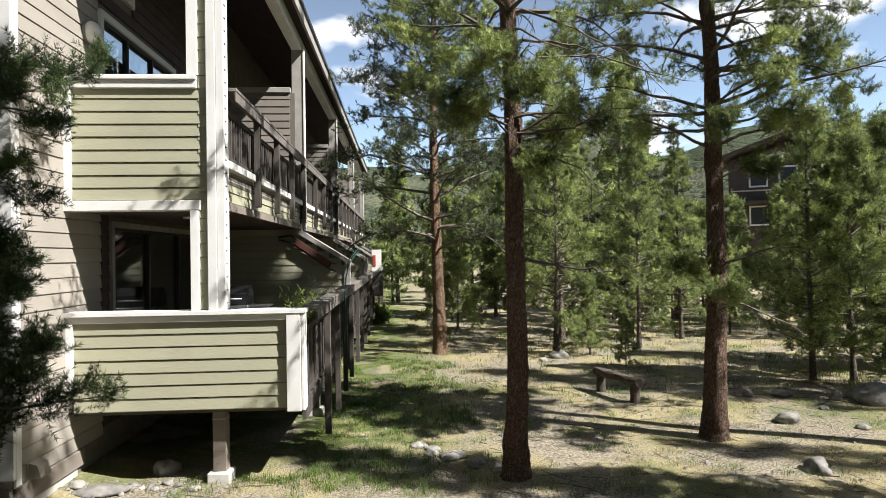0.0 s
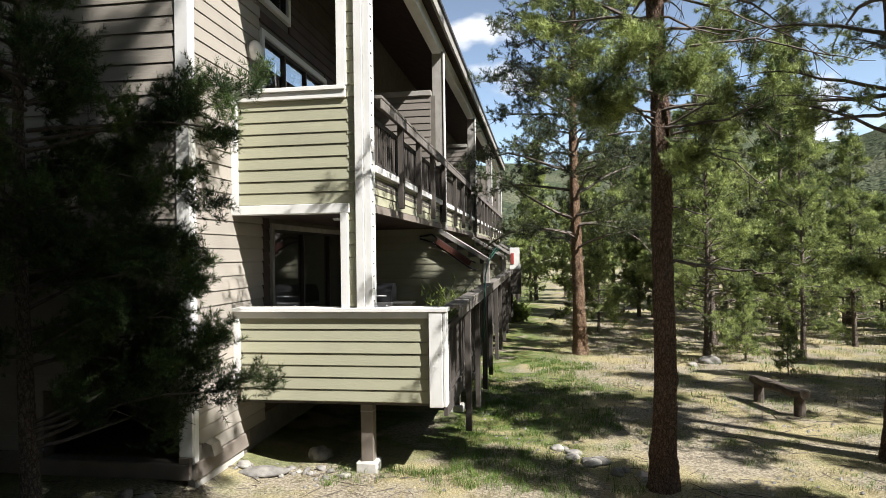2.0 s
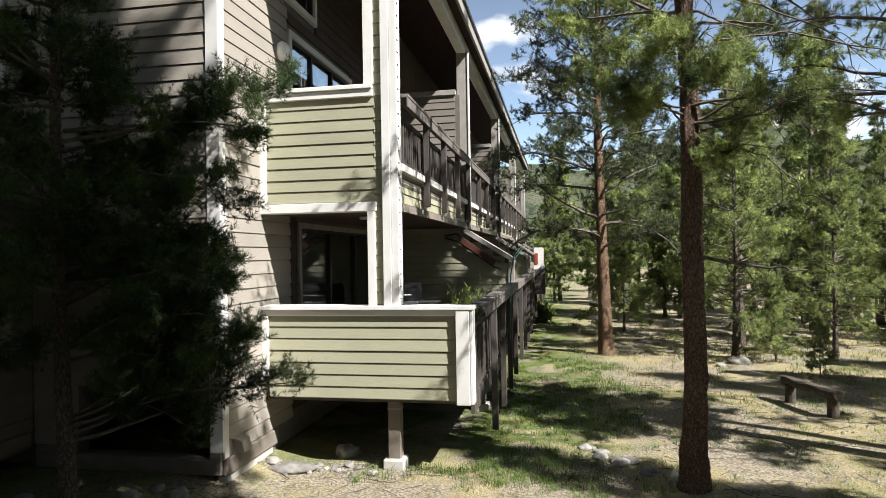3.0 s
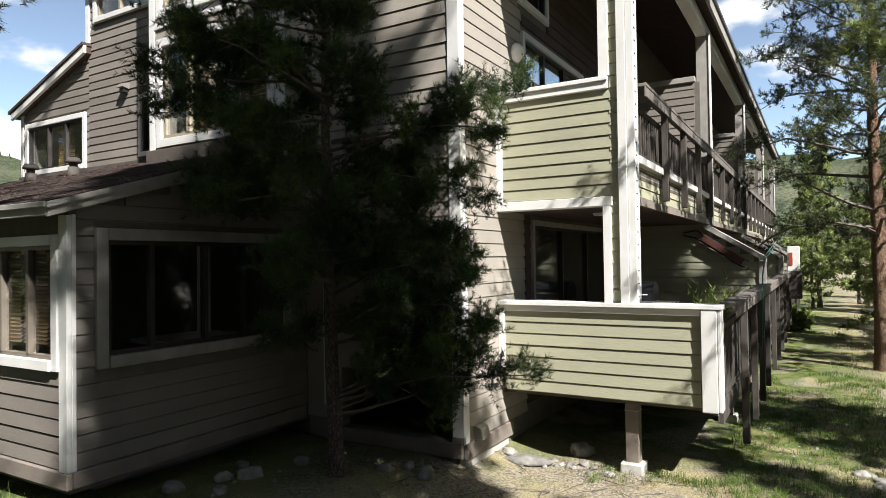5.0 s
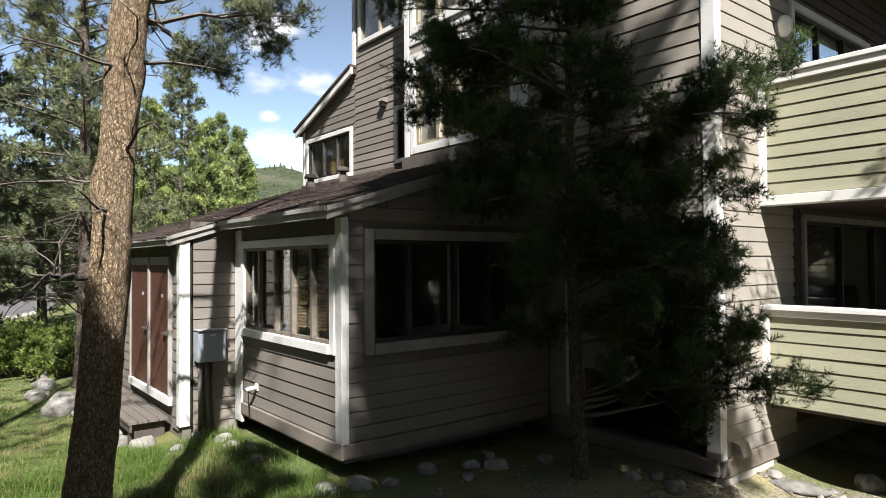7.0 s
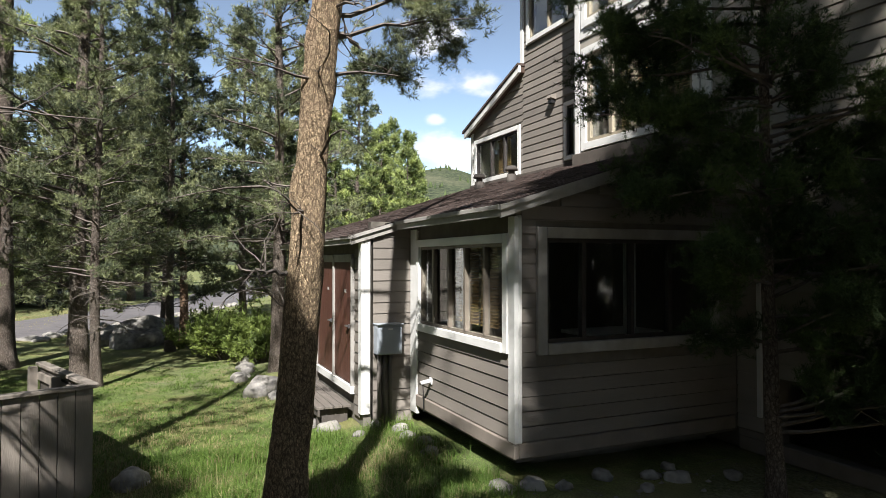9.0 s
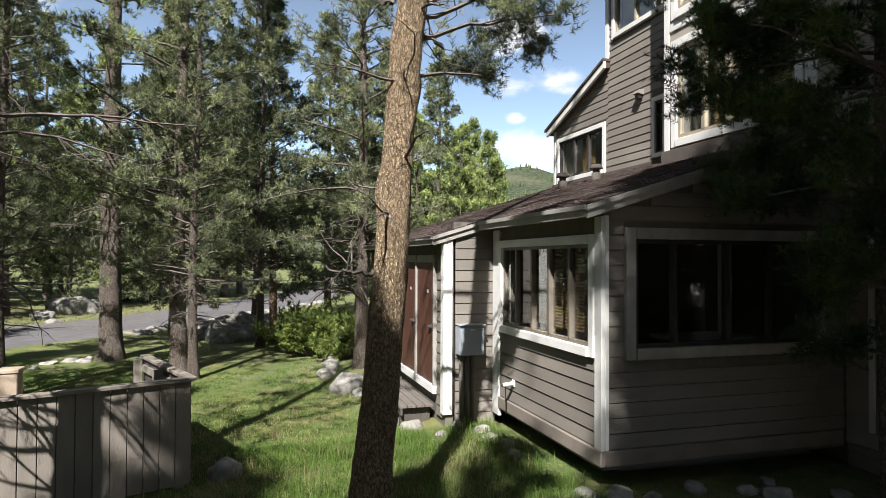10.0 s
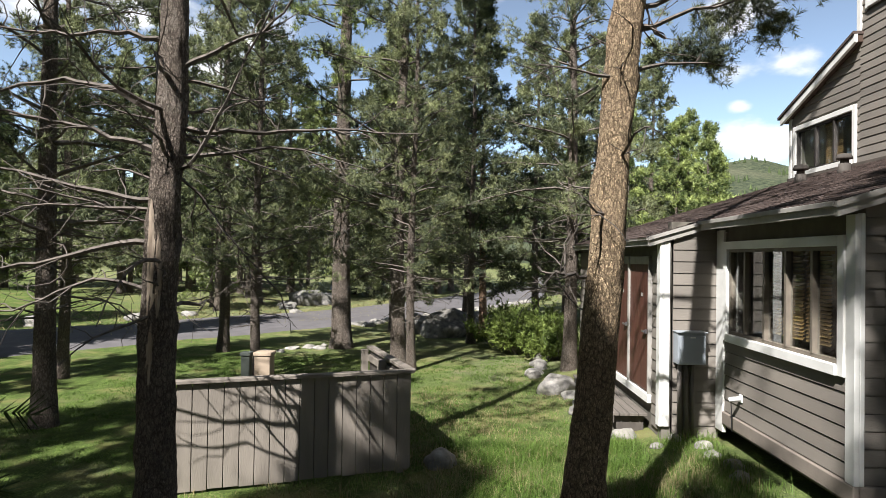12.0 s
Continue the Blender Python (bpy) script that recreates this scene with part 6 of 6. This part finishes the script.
fence_run(FENCE_A, FENCE_B, -1, "taupe vertical-board fence panel with flat cap rail")
FENCE_C = FENCE_A + BACKWARD * 2.1
fence_run(FENCE_C, FENCE_A, -1, "taupe vertical-board fence return running back from the corner")
for x, y, w, h, mat, lab in ((-9.3, -3.135, 0.06, 1.31, BOLLARD_GREEN, "grey-green square bollard behind the fence"), (-9.3, -2.885, 0.11, 1.32, POST_PALE, "pale capped timber post behind the fence")):
    t = thing("bollard", lab, "post")
    one("post", mat, t, (x - w, y - w, -0.1, x + w, y + w, h - 0.05), bevel=0.008)
    one("cap", mat, t, (x - w - 0.015, y - w - 0.015, h - 0.05, x + w + 0.015, y + w + 0.015, h), bevel=0.008)

# ---------------------------------------------------------------- log bench and stones
def bench():
    t = thing("log_bench", "rough weathered half-log bench on two stump legs", "bench")
    a, b = Vector((3.78, 12.33, 0.375)), Vector((4.17, 11.05, 0.36))
    bm = bmesh.new()
    n = 9
    pts = [a + (b - a) * (k / (n - 1)) + Vector((0, 0, 0.015 * math.sin(k * 1.7))) for k in range(n)]
    tube(bm, pts, [0.080, 0.092, 0.096, 0.092, 0.096, 0.098, 0.094, 0.098, 0.090], 12)
    for v in bm.verts:
        v.co.z = min(v.co.z, 0.435 + 0.006 * noise.noise(v.co * 9)) + 0.008 * noise.noise(v.co * 14)
    part("seat", bm, LOG, t)
    for f in (0.12, 0.90):
        c = a + (b - a) * f
        bm = bmesh.new()
        tube(bm, [(c.x, c.y, -0.08), (c.x, c.y, 0.1), (c.x, c.y, 0.30)], [0.095, 0.088, 0.085], 12)
        part("leg", bm, LOG, t)


bench()


def stone(x, y, size, seed, label, group="loose stones", rough=0.25, flat=0.7, sink=0.3, cuts=2):
    ob = solo("stone", lumps(seed, size, rough, flat, cuts), STONE, label, "rock", group, smooth=False)
    ob.location = (x, y, rise(x, y) + size[2] * flat * (1 - 2 * sink) * 0.5)
    ob.rotation_euler = (0, 0, seed * 1.3)
    ob.data.shade_smooth()
    return ob


PALE = "pale rounded granite stone half sunk in the ground"
stone(4.95, 7.4, (0.17, 0.14, 0.17), 1, "pale angular granite stone on dry grass", rough=0.4)
stone(3.97, 16.1, (0.22, 0.16, 0.18), 2, "whitish angular stone among tree litter", rough=0.4)
stone(3.5, 15.7, (0.12, 0.1, 0.1), 3, PALE)
srng = random.Random(5)
for i in range(15):
    f = i / 14
    stone(0.15 + 1.0 * f + srng.uniform(-0.1, 0.12), 8.95 - 1.05 * f + srng.uniform(-0.16, 0.16), (srng.uniform(0.05, 0.12),) * 2 + (srng.uniform(0.05, 0.09),), 10 + i, "grey river stone in a loose row on bare soil", "row of stones")
for i in range(9):
    stone(srng.uniform(5.6, 9.5), srng.uniform(8.6, 11.5), (srng.uniform(0.08, 0.24),) * 2 + (srng.uniform(0.07, 0.2),), 40 + i, "grey stone in shaded dry grass")
stone(8.3, 10.6, (0.42, 0.36, 0.34), 55, "large grey boulder among low plants", rough=0.35)
for i in range(16):
    stone(srng.uniform(-3.75, -2.45), 7.55 + srng.uniform(-0.06, 0.14), (srng.uniform(0.02, 0.06),) * 2 + (srng.uniform(0.03, 0.05),), 60 + i, "small pale cobble under the deck edge", "cobbles under the deck")
stone(-3.45, 7.52, (0.32, 0.14, 0.14), 80, "flat pale slab of stone under the deck edge", flat=0.5)
stone(-2.98, 8.3, (0.18, 0.16, 0.2), 81, "brown boulder in the dark below the deck")
for i, (x, y, s) in enumerate(((-3.22, 7.83, 0.06), (-2.99, 7.80, 0.05), (-2.82, 7.84, 0.07), (-2.68, 7.77, 0.05), (-3.08, 7.72, 0.04), (-3.75, 7.6, 0.1))):
    stone(x, y, (s, s * 0.9, s * 0.8), 210 + i, "small whitish cobble at the deck edge", "deck edge cobbles")
for i, (x, y, s) in enumerate(((-6.15, 3.45, 0.14), (-6.0, 3.75, 0.1), (-6.1, 4.3, 0.13), (-5.9, 4.8, 0.12), (-6.05, 5.2, 0.1), (-5.7, 5.0, 0.14), (-4.1, 6.1, 0.13), (-4.5, 5.9, 0.1), (-4.35, 6.15, 0.08), (-5.5, 5.6, 0.11), (-6.3, 2.3, 0.09), (-5.6, 4.5, 0.09), (-6.2, 3.1, 0.15))):
    stone(x, y, (s, s * 0.8, s * 0.9), 90 + i, PALE, "stones along the wall")
for i, (x, y, s) in enumerate(((-9.75, 2.2, 0.17), (-10.25, 1.98, 0.2), (-10.75, 2.05, 0.13), (-11.4, 1.9, 0.22), (-11.95, 2.0, 0.16), (-12.6, 1.95, 0.2), (-9.3, 2.75, 0.1), (-8.9, 3.0, 0.12), (-8.5, 2.95, 0.11), (-8.1, 3.05, 0.13), (-9.1, 2.45, 0.09), (-7.7, 2.95, 0.12))):
    stone(x, y, (s, s * 0.85, s * 0.85), 110 + i, PALE, "stones along the wall")
stone(-13.3, 1.75, (0.42, 0.36, 0.42), 130, "large pale granite boulder on the lawn", rough=0.2)
for i in range(10):
    stone(-14.6 - 0.55 * i + srng.uniform(-0.2, 0.2), 1.5 + 0.05 * i + srng.uniform(-0.25, 0.25), (srng.uniform(0.1, 0.24),) * 2 + (0.17,), 131 + i, "grey edging stone round the shrub bed", "shrub bed stones")
for i in range(13):
    stone(srng.uniform(-26.5, -21.5), srng.uniform(-1.8, 1.2), (srng.uniform(0.3, 0.85),) * 2 + (srng.uniform(0.3, 0.8),), 150 + i, "big grey boulder heaped beside the lane", "boulder heap", rough=0.35)
for i, (x, y, s) in enumerate(((-36.9, -8.7, 1.3), (-38.2, -8.0, 0.8), (-33.5, -9.0, 0.45), (-26.0, -13.2, 0.4), (-35.0, -9.6, 0.4), (-28.4, -12.0, 0.35), (-23.4, -15.5, 0.5))):
    stone(x, y, (s, s * 0.8, s * 0.8), 170 + i, "grey boulder on the verge across the lane", "verge boulders", rough=0.35)
for i in range(12):
    stone(-17.4 - 0.25 * i + srng.uniform(-0.3, 0.3), -5.6 + 0.22 * i + srng.uniform(-0.4, 0.4), (srng.uniform(0.06, 0.2),) * 2 + (0.1,), 180 + i, "pale stone along the drainage swale", "swale stones")
stone(-8.72, -0.42, (0.2, 0.22, 0.24), 199, "grey boulder against the fence corner", rough=0.2)


for i in range(34):
    f = i / 33 + srng.uniform(-0.01, 0.01)
    stone(-25.0 - 14.5 * f, -3.9 + 8.3 * f + srng.uniform(-0.45, 0.35), (srng.uniform(0.14, 0.34),) * 2 + (srng.uniform(0.14, 0.26),), 230 + i, "grey cobble in the stone edging of the lane", "lane edging stones", rough=0.3, cuts=1)
stone(-22.6, -0.6, (1.15, 0.9, 0.95), 280, "huge pale boulder under the pines beside the lane", "boulder heap", rough=0.3)
stone(-23.6, 0.9, (1.0, 0.85, 0.8), 281, "huge pale boulder under the pines beside the lane", "boulder heap", rough=0.35)
stone(-30.6, -7.9, (0.35, 0.25, 0.25), 282, "pale flat stone on the verge across the lane", "verge boulders", rough=0.3)


# ---------------------------------------------------------------- shrubs, house and car across the way
def shrub(x, y, r, h, seed, label, mat=None):
    t = thing("shrub", label, "shrub", group="shrubs")
    g = np.random.default_rng(seed)
    z = rise(x, y)
    stems, base, way = [], [], []
    for k in range(46):
        a, q = g.random() * 7, g.random() ** 0.5
        tip = np.array([x + math.cos(a) * r * q, y + math.sin(a) * r * q, z + h * (1 - 0.55 * q * q) * (0.7 + 0.4 * g.random())])
        foot = np.array([x + math.cos(a) * r * q * 0.35, y + math.sin(a) * r * q * 0.35, z])
        pts = np.array([foot, foot * 0.5 + tip * 0.5 + g.normal(size=3) * 0.05, tip])
        stems.append((pts, 0.012, 0.004))
        for j in range(20):
            f = 0.3 + 0.7 * g.random()
            base.append(foot + (tip - foot) * f + g.normal(size=3) * 0.05)
            way.append(g.normal(size=3) * 0.12 + [0, 0, 0.08])
    soup("stem_mass", tubes(stems, 4), BRANCH, t, 4)
    soup("foliage", needles(g, np.array(base), np.array(way), 0.10, 0.9, 16, 0.035), mat or LEAF, t)


shrub(-18.3, 1.7, 1.35, 1.35, 1, "leafy green shrub in a stone-edged bed")
shrub(-19.8, 1.2, 1.2, 1.2, 2, "leafy green shrub in a stone-edged bed")
shrub(-17.0, 2.2, 0.9, 1.0, 3, "leafy green shrub in a stone-edged bed")
shrub(-1.0, 25, 0.6, 0.7, 7, "bright green leafy plant beside the deck")


def far_house():
    t = thing("house", "dark brown house half hidden among pines", "house")
    m = pose(28.6, 45.4, 2.5, 0, 0, -28)
    t.matrix_basis = m
    one("wall", DARK_SIDING_AND_SHADE, t, (-4, 0, -3, 4, 7, 7.0))
    bm = bmesh.new()
    prism(bm, [(-4.9, 6.9), (0, 8.6), (4.9, 6.9), (4.9, 7.15), (0, 8.85), (-4.9, 7.15)], -1.2, 8, "y")
    part("roof", bm, SHINGLE, t)
    for z in (2.0, 4.9):
        for x in (-2.6, -0.6, 1.4):
            w = one("window", TRIM, t, (x, -0.06, z, x + 1.3, -0.001, z + 1.5))
            one("pane", BLACK, w, (x + 0.12, -0.07, z + 0.12, x + 1.18, -0.061, z + 1.38))
    one("balcony", DARK_SIDING_AND_SHADE, t, (-3.8, -1.4, 3.6, 3.8, -0.002, 3.8))
    one("rail", TRIM_GREY, t, (-3.8, -1.4, 4.5, 3.8, -1.34, 4.6))


far_house()


def far_car():
    t = thing("car", "dark parked car in shade beyond the lane", "car")
    t.matrix_basis = pose(-45.5, -7.0, rise(-45.5, -7.0), 0, 0, 60)
    bm = bmesh.new()
    prism(bm, [(-2.2, 0.35), (2.2, 0.35), (2.2, 0.85), (1.3, 0.98), (0.7, 1.5), (-1.2, 1.55), (-2.1, 1.0)], -0.9, 0.9, "y")
    part("body", bm, CAR_PAINT, t)
    for x in (-1.35, 1.35):
        for y in (-0.92, 0.72):
            bm = bmesh.new()
            tube(bm, [(x, y, 0.33), (x, y + 0.2, 0.33)], [0.33, 0.33], 16)
            part("wheel", bm, BLACK, t, smooth=True)
    one("windscreen", GLASS, t, (0.75, -0.8, 1.0, 0.80, 0.8, 1.4))


far_car()


# ---------------------------------------------------------------- grass
def blades(name, spots, length, width, mat, seed, label, lean=0.35):
    g = np.random.default_rng(seed)
    n = len(spots)
    base = np.array([(x, y, rise(x, y) - 0.01) for x, y in spots])
    a = g.random(n) * 2 * np.pi
    bend = np.stack([np.cos(a), np.sin(a), np.zeros(n)], 1) * (lean * g.random((n, 1)))
    h = length * (0.45 + 0.8 * g.random((n, 1)))
    up = np.array([[0, 0, 1.0]])
    mid_p = base + (up + bend * 0.35) * h * 0.55
    tip = base + (up * 0.92 + bend * 1.2) * h
    side = np.stack([-np.sin(a), np.cos(a), np.zeros(n)], 1) * width / 2
    tri = np.stack([base - side, base + side, mid_p + side * 0.8, base - side, mid_p + side * 0.8, mid_p - side * 0.8, mid_p - side * 0.8, mid_p + side * 0.8, tip], 1)
    ob = soup(name, tri, mat)
    return tagged(ob, label, "grass", kind="stuff")


def scatter(count, inside, bounds, seed, clump=0.0, wants=None):
    g = random.Random(seed)
    out = []
    while len(out) < count:
        x, y = g.uniform(bounds[0], bounds[1]), g.uniform(bounds[2], bounds[3])
        if not inside(x, y):
            continue
        if clump and noise.noise(Vector((x * clump, y * clump, seed))) < g.uniform(-0.5, 0.45):
            continue
        out.append((x, y))
    return out


def off_building(x, y):
    if x < A_X - 0.02 and y > A_Y - 0.02 and x > R_X:
        return False
    if x <= R_X and y > D_Y - 0.55:
        return False
    if x <= E_X and y > S_Y - 0.1:
        return False
    if y > F_Y + 0.3 and x < -1.3:
        return False
    return True


def tufts(count, each, inside, bounds, seed, clump, spread=0.05):
    """Spots for grass that grows in tufts."""
    g = np.random.default_rng(seed)
    c = np.repeat(np.array(scatter(count, inside, bounds, seed, clump)), each, 0)
    return [tuple(p) for p in c + g.normal(size=c.shape) * spread]


blades("meadow_grass", tufts(1100, 18, off_building, (-9.6, -3.6, -0.4, 3.2), 1, 0.9, 0.07), 0.17, 0.007, GRASS, 1, "long green grass beside the annex", 1.3)
blades("straw_grass", tufts(420, 14, off_building, (-9.2, -3.2, -1.5, 3.1), 2, 1.1, 0.06), 0.20, 0.006, GRASS_DRY, 2, "dry straw grass among green blades", 1.3)
blades("lawn_grass", tufts(5200, 8, off_building, (-17.5, -8.4, -7.5, 2.3), 3, 1.6, 0.05), 0.05, 0.010, GRASS, 3, "short mown green lawn", 1.3)
blades("lawn_tufts", tufts(420, 14, off_building, (-15.0, -7.6, -4.5, 2.2), 13, 0.9, 0.06), 0.085, 0.008, GRASS, 13, "longer grass tufts standing out of the lawn", 1.6)
blades("lawn_straw", tufts(900, 8, off_building, (-13.0, -7.0, -3.5, 2.4), 14, 0.8, 0.06), 0.09, 0.008, GRASS_DRY, 14, "dry straw blades scattered through the lawn", 1.2)
blades("deck_grass", tufts(700, 18, off_building, (-2.6, 1.2, 7.3, 16.0), 4, 0.8), 0.10, 0.007, GRASS, 4, "fresh green grass along the deck edge", 1.5)
blades("dry_grass", tufts(900, 20, off_building, (-3.4, 10.0, 5.2, 14.0), 5, 0.7, 0.06), 0.055, 0.006, GRASS_DRY, 5, "sparse straw-coloured grass on dry soil", 2.6)
blades("green_tufts", tufts(420, 22, off_building, (-2.0, 9.0, 7.0, 14.0), 8, 0.9, 0.06), 0.075, 0.006, GRASS, 8, "thin green grass tufts on dry soil", 2.2)
blades("far_grass", tufts(420, 20, off_building, (0, 15, 12.0, 25.0), 6, 0.4, 0.10), 0.12, 0.010, GRASS, 6, "patchy green grass under the pines", 1.6)
blades("far_straw", tufts(420, 20, off_building, (0, 15, 12.0, 25.0), 9, 0.5, 0.10), 0.13, 0.009, GRASS_DRY, 9, "patchy straw-coloured grass under the pines", 1.6)
blades("verge_grass", scatter(7000, lambda x, y: x + 1.15 * y < -33, (-42, -20, -16, -4), 7, 0.3), 0.10, 0.03, GRASS_DRY, 7, "pale grass on the meadow across the lane", 1.8)


# ---------------------------------------------------------------- litter on the forest floor
def litter():
    g = np.random.default_rng(77)
    spots = scatter(2600, off_building, (-6.0, 10.0, 3.0, 15.0), 21, 0.6)
    tri = []
    for x, y in spots:
        c = np.array([x, y, rise(x, y) + 0.004])
        s = (0.010 + 0.035 * g.random() ** 3) * np.array([1, 0.6 + 0.5 * g.random(), 0.7])
        turn = g.random() * 3
        ax = np.array([math.cos(turn), math.sin(turn), 0]) * s[0]
        ay = np.array([-math.sin(turn), math.cos(turn), 0]) * s[1]
        az = np.array([0.2 * s[0], 0.1 * s[1], s[2]])
        ring = [c + ax, c + ay, c - ax, c - ay]
        for k in range(4):
            tri.append((ring[k], ring[(k + 1) % 4], c + az))
    tagged(soup("pebbles", np.array(tri), STONE), "small grey pebbles strewn on dry soil", "pebbles", kind="stuff")
    sticks = []
    for x, y in scatter(900, off_building, (-6.0, 10.0, 3.0, 15.0), 22, 0.5):
        a, h = g.random() * 7, 0.05 + 0.25 * g.random() ** 2
        p = np.array([x, y, rise(x, y) + 0.012])
        d = np.array([math.cos(a), math.sin(a), 0.04 * g.normal()]) * h
        sticks.append((np.array([p - d, p + g.normal(size=3) * 0.1 * h * np.array([1, 1, 0.1]), p + d]), 0.006, 0.003))
    tagged(soup("twigs", tubes(sticks, 3), BRANCH, None, 4), "fallen pine twigs on the forest floor", "twigs", kind="stuff")


litter()
